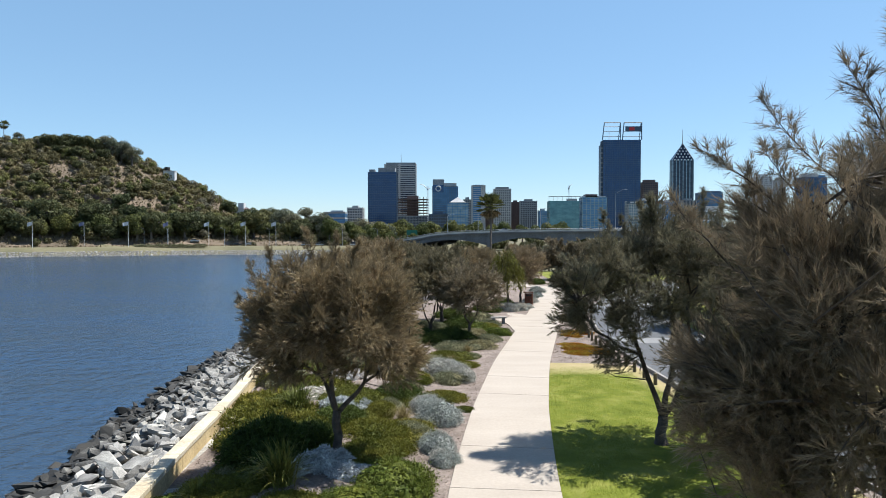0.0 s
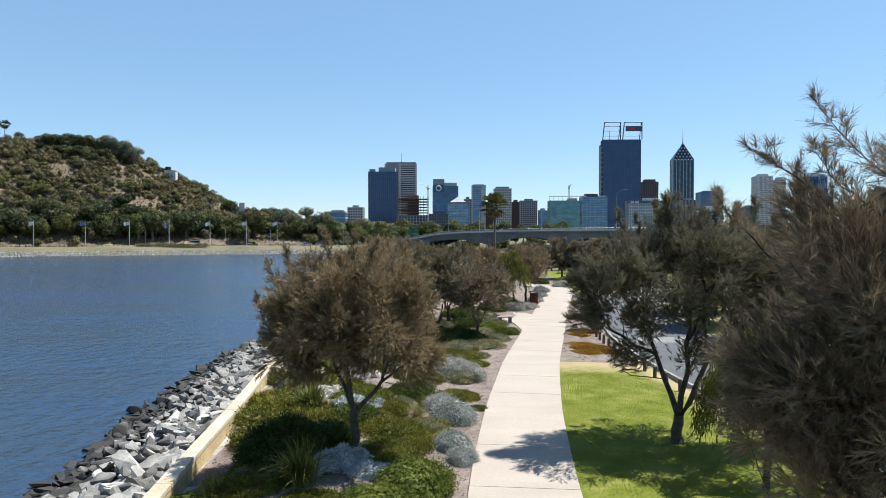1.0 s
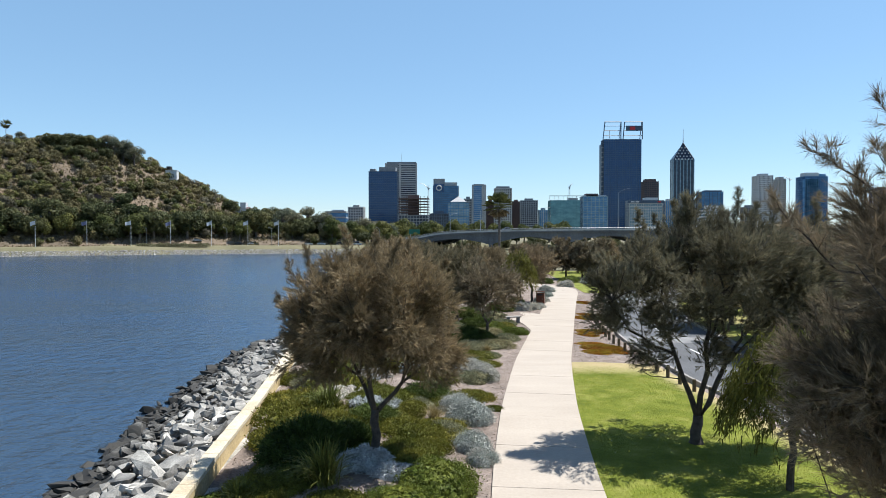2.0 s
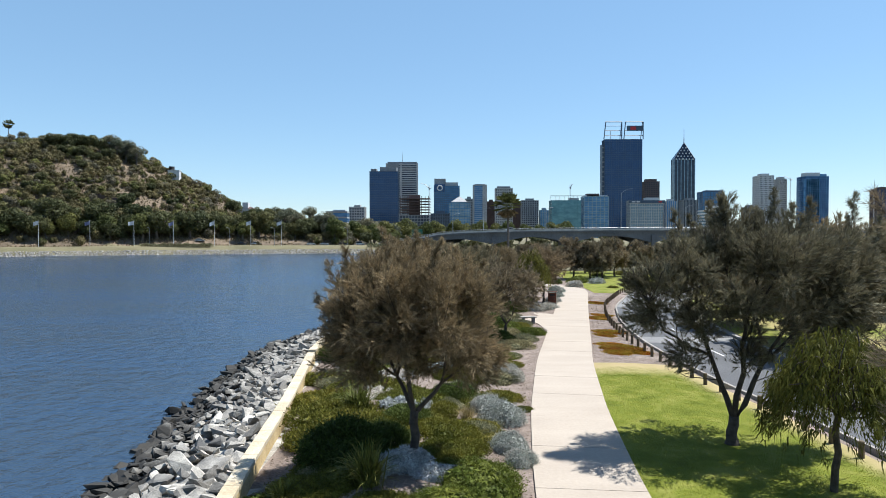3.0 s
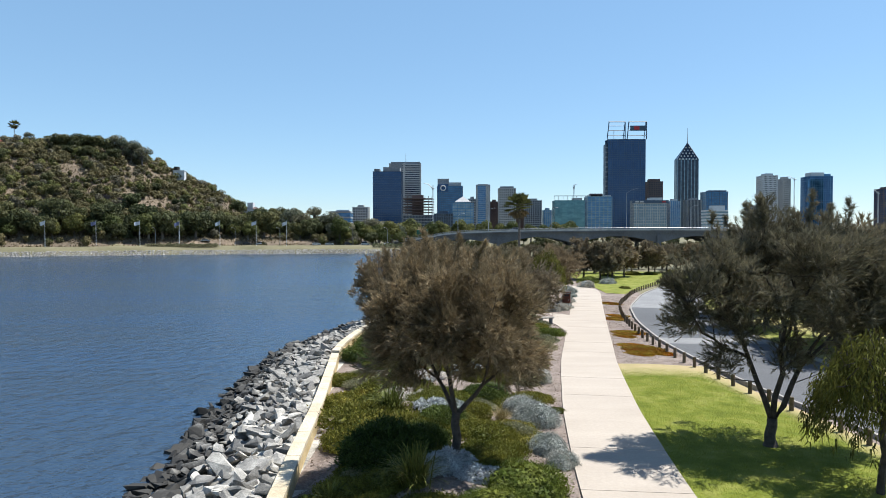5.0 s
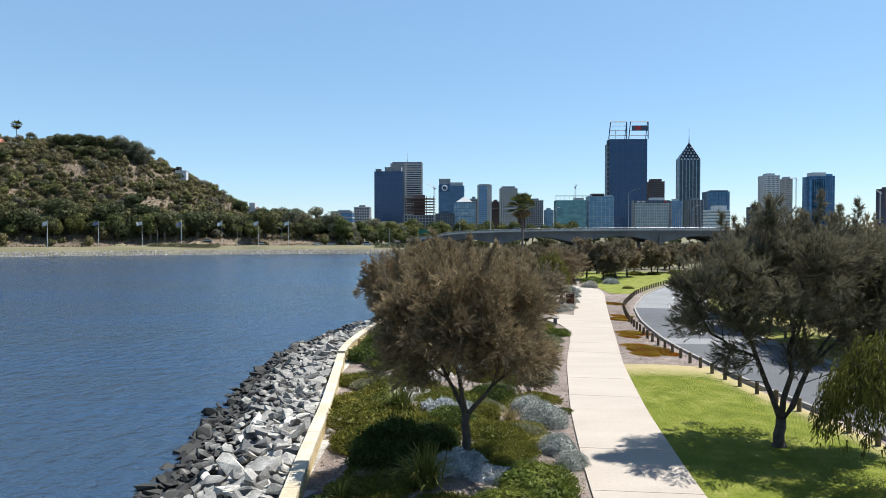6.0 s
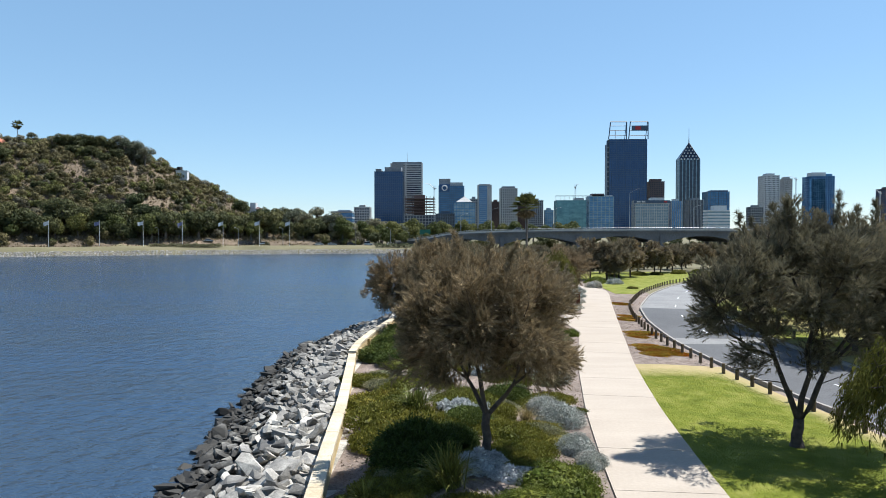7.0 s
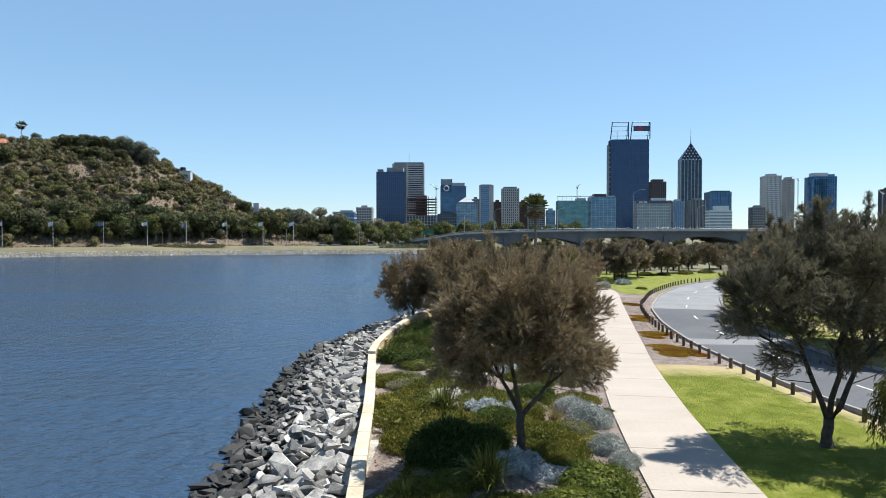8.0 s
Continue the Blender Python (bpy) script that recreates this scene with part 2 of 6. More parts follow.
M = {
    "mulch": surface("mulch", (0.175, 0.130, 0.103), (0.345, 0.275, 0.230), 1.1, 0.95, 1.0, 24, fine=11, grain=1.7),
    "chip": foliage("wood_chip", (0.17, 0.125, 0.098), (0.40, 0.325, 0.275), 1.0, 0.0, rough=0.9),
    "concrete": surface("path_concrete", (0.405, 0.342, 0.276), (0.475, 0.405, 0.330), 0.4, 0.85, 0.15, 60, fine=9, grain=0.3, stretch=(0.5, 1.6, 1.0)),
    "kerb": surface("kerb_concrete", (0.27, 0.25, 0.22), (0.38, 0.355, 0.315), 1.5, 0.85, 0.3, 40),
    "asphalt": surface("asphalt", (0.082, 0.083, 0.088), (0.120, 0.121, 0.127), 0.25, 0.85, 0.4, 90, fine=9),
    "old_asphalt": surface("old_asphalt", (0.21, 0.207, 0.205), (0.285, 0.282, 0.276), 0.3, 0.88, 0.4, 90, fine=9),
    "paint": surface("road_paint", (0.62, 0.62, 0.60), (0.78, 0.78, 0.76), 3.0, 0.7),
    "limestone": surface("limestone", (0.56, 0.455, 0.30), (0.74, 0.64, 0.475), 1.1, 0.9, 0.6, 18, vary=0.14),
    "yellow_stone": surface("yellow_limestone", (0.50, 0.36, 0.16), (0.68, 0.53, 0.29), 0.9, 0.9, 0.6, 18, vary=0.16),
    "granite": rock_material(),
    "white_rock": surface("pale_rock", (0.17, 0.155, 0.14), (0.46, 0.43, 0.39), 0.55, 0.9, 0.5, 3, fine=1.4),
    "lawn": lawn_material(),
    "blade": foliage("grass_blade", (0.165, 0.190, 0.018), (0.290, 0.308, 0.042), 0.9, 0.25),
    "verge": surface("dry_verge", (0.12, 0.11, 0.05), (0.23, 0.20, 0.11), 0.05, 0.95, 0.4, 2),
    "soil": surface("hill_soil", (0.105, 0.080, 0.052), (0.25, 0.185, 0.125), 0.07, 0.95, 0.6, 1.2, fine=0.6),
    "water": water_material(),
    "post": surface("treated_pine", (0.10, 0.075, 0.045), (0.20, 0.15, 0.09), 4.0, 0.9, 0.5, 40, vary=0.25),
    "bark": surface("dark_bark", (0.042, 0.034, 0.028), (0.115, 0.094, 0.076), 5.0, 0.95, 0.9, 30),
    "grey_bark": surface("grey_bark", (0.10, 0.085, 0.07), (0.22, 0.19, 0.16), 3.0, 0.95, 0.8, 20),
    "brown_needle": foliage("sheoak_brown", (0.200, 0.166, 0.104), (0.345, 0.280, 0.178), 0.9, 0.26, accent=(0.38, 0.285, 0.175)),
    "olive_needle": foliage("sheoak_olive", (0.188, 0.154, 0.104), (0.335, 0.276, 0.188), 0.9, 0.28),
    "grey_needle": foliage("sheoak_grey", (0.180, 0.140, 0.094), (0.350, 0.275, 0.186), 0.9, 0.28),
    "weeping_leaf": foliage("weeping_leaf", (0.082, 0.084, 0.018), (0.200, 0.192, 0.046), 1.6, 0.35),
    "green_leaf": foliage("green_leaf", (0.084, 0.116, 0.020), (0.190, 0.215, 0.042), 1.5, 0.35),
    "dark_leaf": foliage("dark_leaf", (0.045, 0.068, 0.018), (0.110, 0.145, 0.036), 1.6, 0.3),
    "cover_leaf": foliage("cover_leaf", (0.095, 0.106, 0.018), (0.215, 0.206, 0.042), 0.9, 0.3, accent=(0.25, 0.21, 0.06)),
    "silver_leaf": foliage("silver_leaf", (0.33, 0.335, 0.31), (0.53, 0.535, 0.50), 2.2, 0.1, rough=0.8, even=0.45),
    "blue_leaf": foliage("blue_grey_leaf", (0.42, 0.43, 0.45), (0.72, 0.73, 0.74), 2.6, 0.2, rough=0.8, even=0.45),
    "sage_leaf": foliage("sage_leaf", (0.17, 0.17, 0.10), (0.30, 0.29, 0.18), 1.2, 0.25, rough=0.8),
    "flax_leaf": foliage("flax_leaf", (0.075, 0.095, 0.020), (0.220, 0.230, 0.065), 2.0, 0.25),
    "straw": foliage("straw", (0.20, 0.16, 0.07), (0.36, 0.29, 0.14), 2.5, 0.3),
    "rust_cover": foliage("rust_cover", (0.30, 0.10, 0.012), (0.33, 0.24, 0.03), 0.9, 0.3, accent=(0.17, 0.20, 0.03)),
    "hill_leaf": foliage("hill_scrub_leaf", (0.088, 0.086, 0.042), (0.185, 0.166, 0.084), 0.12, 0.22, accent=(0.25, 0.20, 0.12), even=0.4),
    "hill_grey": foliage("hill_scrub_grey", (0.125, 0.108, 0.076), (0.260, 0.215, 0.150), 0.12, 0.3, even=0.4),
    "hill_green": foliage("hill_scrub_green", (0.074, 0.092, 0.034), (0.160, 0.170, 0.062), 0.12, 0.22, even=0.4),
    "hill_straw": foliage("hill_straw", (0.14, 0.110, 0.062), (0.30, 0.235, 0.145), 0.10, 0.2),
    "far_leaf": foliage("far_tree_leaf", (0.060, 0.072, 0.034), (0.135, 0.140, 0.064), 0.13, 0.3, accent=(0.19, 0.20, 0.075), even=0.4),
    "gum_leaf": foliage("far_gum_leaf", (0.105, 0.115, 0.080), (0.220, 0.220, 0.150), 0.2, 0.25, even=0.4),
    "fresh_leaf": foliage("far_fresh_leaf", (0.075, 0.090, 0.030), (0.150, 0.160, 0.055), 0.15, 0.3, even=0.4),
    "palm_leaf": foliage("palm_leaf", (0.095, 0.100, 0.034), (0.240, 0.230, 0.085), 0.8, 0.3),
    "dead_frond": foliage("dead_frond", (0.13, 0.105, 0.06), (0.24, 0.195, 0.115), 0.8, 0.2),
    "bridge": surface("bridge_concrete", (0.11, 0.12, 0.14), (0.17, 0.185, 0.21), 0.12, 0.85, 0.2, 3),
    "white_paint": surface("white_paint", (0.62, 0.63, 0.64), (0.78, 0.79, 0.80), 0.6, 0.5),
    "steel": surface("galvanised_steel", (0.35, 0.37, 0.39), (0.5, 0.52, 0.54), 2.0, 0.45, metallic=0.6),
    "rust": surface("rusted_steel", (0.10, 0.035, 0.018), (0.20, 0.065, 0.030), 3.0, 0.85, 0.3, 30),
    "rubber": surface("rubber", (0.02, 0.02, 0.02), (0.035, 0.035, 0.035), 3.0, 0.8),
    "car_glass": glass_facade("car_glass", (0.02, 0.025, 0.03), (0.04, 0.045, 0.05), 0.08),
    "flag_cloth": surface("flag_cloth", (0.60, 0.62, 0.68), (0.78, 0.79, 0.82), 0.8, 0.9),
    "flag_dark": surface("flag_dark_cloth", (0.14, 0.16, 0.30), (0.24, 0.25, 0.40), 0.8, 0.9),
    "navy_glass": glass_facade("navy_glass", (0.018, 0.064, 0.175), (0.034, 0.100, 0.245)),
    "blue_glass": glass_facade("blue_glass", (0.050, 0.160, 0.330), (0.095, 0.245, 0.460)),
    "teal_glass": glass_facade("teal_glass", (0.075, 0.200, 0.260), (0.130, 0.300, 0.360)),
    "pale_glass": glass_facade("pale_glass", (0.150, 0.240, 0.320), (0.260, 0.360, 0.440)),
    "dark_glass": glass_facade("dark_glass", (0.022, 0.034, 0.060), (0.050, 0.070, 0.105)),
    "pale_concrete": surface("pale_concrete", (0.42, 0.42, 0.42), (0.56, 0.56, 0.55), 0.03, 0.8),
    "grey_concrete": surface("grey_concrete", (0.24, 0.26, 0.28), (0.34, 0.36, 0.38), 0.03, 0.8),
    "brown_stone": surface("brown_stone", (0.095, 0.060, 0.055), (0.16, 0.11, 0.10), 0.03, 0.7),
    "navy_metal": surface("navy_metal", (0.035, 0.07, 0.13), (0.06, 0.11, 0.18), 0.05, 0.5),
    "roof_tile": surface("roof_tile", (0.36, 0.13, 0.07), (0.50, 0.20, 0.11), 0.3, 0.85),
    "red_sign": surface("red_sign", (0.45, 0.02, 0.03), (0.60, 0.04, 0.05), 0.3, 0.6),
    "green_sign": surface("green_sign", (0.01, 0.13, 0.08), (0.02, 0.18, 0.11), 0.3, 0.6),
}


# ---- mesh helpers ----
def tri_mesh(name, verts, faces):
    """A mesh from arrays of corners and triangles."""
    v, f = np.asarray(verts, float), np.asarray(faces, np.int32)
    me = bpy.data.meshes.new(name)
    me.vertices.add(len(v))
    me.vertices.foreach_set("co", v.ravel())
    me.loops.add(f.size)
    me.loops.foreach_set("vertex_index", f.ravel())
    me.polygons.add(len(f))
    me.polygons.foreach_set("loop_start", np.arange(len(f), dtype=np.int32) * 3)
    me.polygons.foreach_set("use_smooth", [False] * len(f))
    me.update(calc_edges=True)
    return me


class Soup:
    """Collects triangles of several pieces for one mesh."""

    def __init__(self):
        self.v, self.f, self.n = [], [], 0

    def add(self, v, f):
        v, f = np.asarray(v, float).reshape(-1, 3), np.asarray(f, np.int64).reshape(-1, 3)
        self.v.append(v)
        self.f.append(f + self.n)
        self.n += len(v)
        return self

    def box(self, x0, x1, y0, y1, z0, z1):
        c = [(x, y, z) for z in (z0, z1) for y in (y0, y1) for x in (x0, x1)]
        q = [(0, 2, 3, 1), (4, 5, 7, 6), (0, 1, 5, 4), (2, 6, 7, 3), (0, 4, 6, 2), (1, 3, 7, 5)]
        return self.add(c, [t for a, b, d, e in q for t in ((a, b, d), (a, d, e))])

    def tube(self, points, radii, sides=6, cap=True):
        p = np.asarray(points, float)
        r = np.broadcast_to(np.asarray(radii, float), (len(p),))
        d = np.gradient(p, axis=0)
        d /= np.linalg.norm(d, axis=1, keepdims=True) + 1e-9
        ref = np.where(np.abs(d[:, 2:3]) > 0.9, np.array([[1.0, 0, 0]]), np.array([[0, 0, 1.0]]))
        a = np.cross(d, ref)
        a /= np.linalg.norm(a, axis=1, keepdims=True) + 1e-9
        b = np.cross(d, a)
        ang = np.arange(sides) * 2 * math.pi / sides
        ring = p[:, None] + r[:, None, None] * (np.cos(ang)[None, :, None] * a[:, None] + np.sin(ang)[None, :, None] * b[:, None])
        v = ring.reshape(-1, 3)
        f = []
        for i in range(len(p) - 1):
            for k in range(sides):
                q, w = i * sides + k, i * sides + (k + 1) % sides
                f += [(q, w, w + sides), (q, w + sides, q + sides)]
        if cap:
            e = (len(p) - 1) * sides
            f += [(0, k + 1, k) for k in range(1, sides - 1)] + [(e, e + k, e + k + 1) for k in range(1, sides - 1)]
        return self.add(v, f)

    def strip(self, left, right):
        """A ribbon between two rows of points."""
        a, b = np.asarray(left, float), np.asarray(right, float)
        n = len(a)
        f = []
        for i in range(n - 1):
            f += [(i, n + i, n + i + 1), (i, n + i + 1, i + 1)]
        return self.add(np.vstack((a, b)), f)

    def mesh(self, name):
        return tri_mesh(name, np.vstack(self.v), np.vstack(self.f))


def obj(name, me, material, parent=None, label="", smooth=False):
    ob = new(name, me)
    if not me.materials:
        me.materials.append(material)
    if smooth:
        me.polygons.foreach_set("use_smooth", [True] * len(me.polygons))
    if parent:
        ob.parent = parent
    if label:
        ob["label"] = label
    return ob


def part(name, soup, material, parent, label="", smooth=False):
    return obj(name, soup.mesh(name), material, parent, label, smooth)


def empty(name, at=(0, 0, 0), turn=0.0):
    e = new(name)
    e.empty_display_size = 0.3
    e.matrix_basis = pose(*at, 0, 0, turn)
    return e


def smoothstep(t):
    t = np.clip(t, 0, 1)
    return t * t * (3 - 2 * t)


def spline(points, step=0.5):
    """A smooth line through points, sampled evenly."""
    p = np.asarray(points, float)
    p = np.vstack((2 * p[0] - p[1], p, 2 * p[-1] - p[-2]))
    out = []
    for i in range(1, len(p) - 2):
        t = np.linspace(0, 1, 24, endpoint=False)[:, None]
        a, b, c, d = p[i - 1], p[i], p[i + 1], p[i + 2]
        out.append(0.5 * (2 * b + (c - a) * t + (2 * a - 5 * b + 4 * c - d) * t * t + (3 * b - a - 3 * c + d) * t ** 3))
    q = np.vstack(out + [p[-2:-1]])
    s = np.r_[0, np.cumsum(np.linalg.norm(np.diff(q, axis=0), axis=1))]
    n = max(2, int(s[-1] / step))
    u = np.linspace(0, s[-1], n)
    return np.stack([np.interp(u, s, q[:, k]) for k in range(q.shape[1])], axis=1)


def offset(line, d):
    """The line moved d metres to its right, in plan."""
    t = np.gradient(line[:, :2], axis=0)
    t /= np.linalg.norm(t, axis=1, keepdims=True)
    out = line.copy()
    out[:, 0] += t[:, 1] * d
    out[:, 1] -= t[:, 0] * d
    return out


def raised(line, z):
    return np.c_[line[:, :2], np.full(len(line), z) if np.isscalar(z) else z]


def signed(x, y, line):
    """Distance in plan from the line, positive on its right."""
    out = np.full(x.shape, 1e9)
    sign = np.ones(x.shape)
    for a, b in zip(line[:-1, :2], line[1:, :2]):
        d = b - a
        t = np.clip(((x - a[0]) * d[0] + (y - a[1]) * d[1]) / (d @ d), 0, 1)
        px, py = x - a[0] - t * d[0], y - a[1] - t * d[1]
        r = np.hypot(px, py)
        near = r < out
        out = np.where(near, r, out)
        sign = np.where(near, np.where(d[1] * px - d[0] * py >= 0, 1.0, -1.0), sign)
    return out * sign


# ---- the plan: lines of path, kerb, wall and shores ----
WATER = -1.3
path_line = spline([(1.3, -6), (1.45, 4), (1.6, 12), (1.87, 18.6), (2.62, 26.2), (3.27, 31), (4.27, 37.5), (5.45, 43.7),
                    (7.23, 53), (9.55, 65), (11.15, 73), (12.8, 81.5), (13.0, 87), (10.0, 93), (4, 97)])
kerb_line = spline([(14.5, -6), (13.2, 10), (12.3, 20), (11.7, 27.1), (11.3, 30), (10.95, 33.6), (10.75, 38), (10.7, 41), (10.75, 45), (11.05, 49),
                    (11.85, 55.6), (12.8, 60.7), (14.2, 66.9), (16.3, 73), (19.1, 80.5), (22.6, 87.8), (27.4, 96.5), (32.5, 103), (42, 112), (58, 120)])
ROAD_WIDTH = 6.7
wall_line = spline([(-5.5, -6), (-6.2, 4), (-6.75, 10), (-7.55, 17.6), (-8.0, 22), (-8.5, 27.2), (-9.1, 32.2), (-9.85, 38.2)])
wall_line_far = spline([(-9.95, 38.6), (-10.0, 43.0), (-9.6, 48.5), (-8.75, 55), (-7.2, 61)])
shore_line = spline([(-12.3, 2), (-12.9, 14), (-13.3, 22), (-13.9, 27.5), (-14.8, 34), (-15.5, 42), (-15.4, 48), (-14.2, 55), (-12.4, 62.6), (-10.5, 70),
                     (-8, 85), (-6.5, 105), (-8, 150), (-13, 210), (-17, 262), (-24, 292)], 1.0)
FAR_SHORE = ((-4000, -900), (-500, 100), (-260, 200), (-170, 242), (-121, 270), (-37, 292), (-24, 294), (0, 296), (4000, 296))
HILL = ((-900, 62), (-200, 60), (0, 53), (90, 54), (180, 50), (240, 43), (300, 38), (340, 33), (380, 26), (420, 19), (460, 14), (530, 7), (600, 2.5), (700, 0), (3000, 0))


def far_depth(x, y):
    """How far a place lies behind the far bank's waterline."""
    return y - np.interp(x, *zip(*FAR_SHORE))


def ground_height(x, y):
    x, y = np.asarray(x, float), np.asarray(y, float)
    # near land: garden mound between wall and path, fall to the road
    wall = np.interp(y, np.r_[wall_line[:, 1], wall_line_far[:, 1]], np.r_[wall_line[:, 0], wall_line_far[:, 0]])
    path = np.interp(y, path_line[:, 1][:-30], path_line[:, 0][:-30]) - 1.5
    t = np.clip((x - wall) / np.maximum(path - wall, 1.0), 0, 1)
    z = -0.25 + 0.2 * smoothstep(t * 2.2) + 0.35 * np.sin(math.pi * np.clip(t, 0, 1)) ** 2 * smoothstep((y - 12) / 8) * (y < 90)
    z = np.where(x > path - 0.3, -0.05, z)
    z += 0.04 * np.sin(x * 0.9 + 1.3 * np.sin(y * 0.5)) * np.cos(y * 0.7) * (x < path - 0.6)
    near = (x > -20) & (x < 90) & (y < 135) & (y > -12)
    k = np.full(x.shape, -50.0)
    if near.any():
        k[near] = signed(x[near], y[near], kerb_line)
    z = np.where(near & (k > -4), -0.05 - 0.14 * smoothstep((k + 4) / 4), z)
    z = np.where(near & (k > -0.1), -0.38, z)
    z = np.where(near & (k > ROAD_WIDTH + 0.35), -0.08, z)
    # river bank and bed
    close = (x > -45) & (x < 45) & (y < 300)
    s = np.where(x < 0, -50.0, 50.0)
    if close.any():
        s[close] = signed(x[close], np.clip(y[close], 2, 291), shore_line)
    bank = WATER - 0.55 + smoothstep((s + 0.5) / 5.5) * (-0.25 - WATER + 0.55)
    z = np.where((y < 292) & (x < wall - 0.2) & (y < 62), np.minimum(z, bank), z)
    z = np.where((y < 292) & (y >= 62) & (s < 6), np.minimum(z, bank), z)
    z = np.where((s < -0.4) & (y < 300), -3.0, z)
    # far bank, road shelf and hill
    d = far_depth(x, y)
    far = np.where(d < 7, WATER - 0.6 + (d + 2.5) / 9.5 * 2.6, 0.9 + 1.1 * smoothstep((d - 7) / 12))
    px = 784 + 1162 * (x / np.maximum(y, 40) + 0.02)
    rise = np.interp(px, *zip(*HILL))
    far = far + rise * (0.4 * smoothstep((d - 34) / 100) + 0.6 * np.clip((d - 34) / 100, 0, 1)) * (1 + 0.04 * np.sin(x * 0.05 + y * 0.03) * smoothstep((d - 34) / 40))
    far = far + np.where((d > 30) & (rise > 3), 2.2 * smoothstep((d - 30) / 5), 0)
    return np.where(d > -2.5, np.where(x < -20, far, np.where(y > 300, np.minimum(far, np.where((x > -12) & (y < 345), 0.0, 2.0)), z)), z)


def build_ground():
    xs = np.r_[-4500, -2500, -1500, np.arange(-900, -22, 9), np.arange(-22, 34, 0.55), np.arange(34, 150, 6), np.arange(150, 800, 50), 1000, 1500, 2500, 4500]
    ys = np.r_[-1500, -600, -200, -60, -20, np.arange(-8, 112, 0.75), np.arange(112, 190, 5), np.arange(190, 480, 4.5), np.arange(480, 800, 20), 900, 1200, 1700, 2500, 4800]
    gx, gy = np.meshgrid(xs, ys)
    gz = ground_height(gx, gy)
    v = np.stack((gx, gy, gz), -1).reshape(-1, 3)
    w, h = len(xs), len(ys)
    i = (np.arange(h - 1)[:, None] * w + np.arange(w - 1)[None]).ravel()
    f = np.concatenate((np.stack((i, i + 1, i + w + 1), 1), np.stack((i, i + w + 1, i + w), 1)))
    me = tri_mesh("ground", v, f)
    me.materials.append(M["mulch"])
    me.materials.append(M["verge"])
    me.materials.append(M["soil"])
    me.materials.append(M["granite"])
    c = v[f].mean(1)
    d = far_depth(c[:, 0], c[:, 1])
    px = 784 + 1162 * (c[:, 0] / np.maximum(c[:, 1], 40) + 0.02)
    slot = np.where((d > 30) & (px < 640), 2, np.where((d > -3) | (c[:, 1] > 118) | (c[:, 0] > 19.5), 1, 0))
    rocky = (c[:, 1] < 95) & (c[:, 0] < np.interp(c[:, 1], np.r_[wall_line[:, 1], wall_line_far[:, 1], 95], np.r_[wall_line[:, 0], wall_line_far[:, 0], -3]) + 0.3) & (c[:, 0] > -24)
    slot = np.where(rocky, 3, slot)
    me.polygons.foreach_set("material_index", slot.astype(np.int32))
    me.polygons.foreach_set("use_smooth", [True] * len(f))
    tagged(new("ground", me), "sandy mulched foreshore ground rising to a scrubby hill", "ground", kind="structure")


build_ground()
water = obj("water", Soup().strip([(-4500, -1500, WATER), (-4500, 320, WATER)], [(40, -1500, WATER), (40, 320, WATER)]).mesh("water"), M["water"])
tagged(water, "wind-rippled blue river water", "river", kind="structure")


# ---- concrete path in cast slabs ----
def build_path():
    top = tagged(new("path"), "pale cream concrete foreshore path with saw-cut joints", "path", kind="structure")
    s = np.r_[0, np.cumsum(np.linalg.norm(np.diff(path_line, axis=0), axis=1))]
    left, right = offset(path_line, -1.51), offset(path_line, 1.51)
    length = 3.6
    for i in range(int(s[-1] / length)):
        u = np.linspace(i * length, (i + 1) * length - 0.018, 8)
        lo = np.stack([np.interp(u, s, left[:, k]) for k in (0, 1)], 1)
        ro = np.stack([np.interp(u, s, right[:, k]) for k in (0, 1)], 1)
        z = 0.012 + 0.002 * (i % 3)
        slab = Soup().strip(raised(lo, z), raised(ro, z)).strip(raised(ro, z), raised(ro, -0.12)).strip(raised(lo, -0.12), raised(lo, z))
        slab.strip(raised(np.array([ro[0], lo[0]]), z), raised(np.array([ro[0], lo[0]]), -0.12))
        slab.strip(raised(np.array([lo[-1], ro[-1]]), z), raised(np.array([lo[-1], ro[-1]]), -0.12))
        part("slab", slab, M["concrete"], top)
    # branch to the lookout
    near_edge = spline([(5.0, 46.0), (4.85, 50.0), (4.55, 53.5), (3.4, 56.0), (0.6, 58.2), (-2.8, 61.6)])
    far_edge = spline([(5.2, 46.2), (6.0, 50.4), (6.9, 54.6), (6.7, 58.8), (2.6, 61.6), (-1.4, 65.4)])
    u = np.linspace(0, 1, 40)
    near_edge, far_edge = (np.stack([np.interp(u, np.linspace(0, 1, len(e)), e[:, k]) for k in (0, 1)], 1) for e in (near_edge, far_edge))
    part("slab", Soup().strip(raised(near_edge, 0.006), raised(far_edge, 0.006)).strip(raised(near_edge, -0.12), raised(near_edge, 0.006)), M["concrete"], top)


build_path()


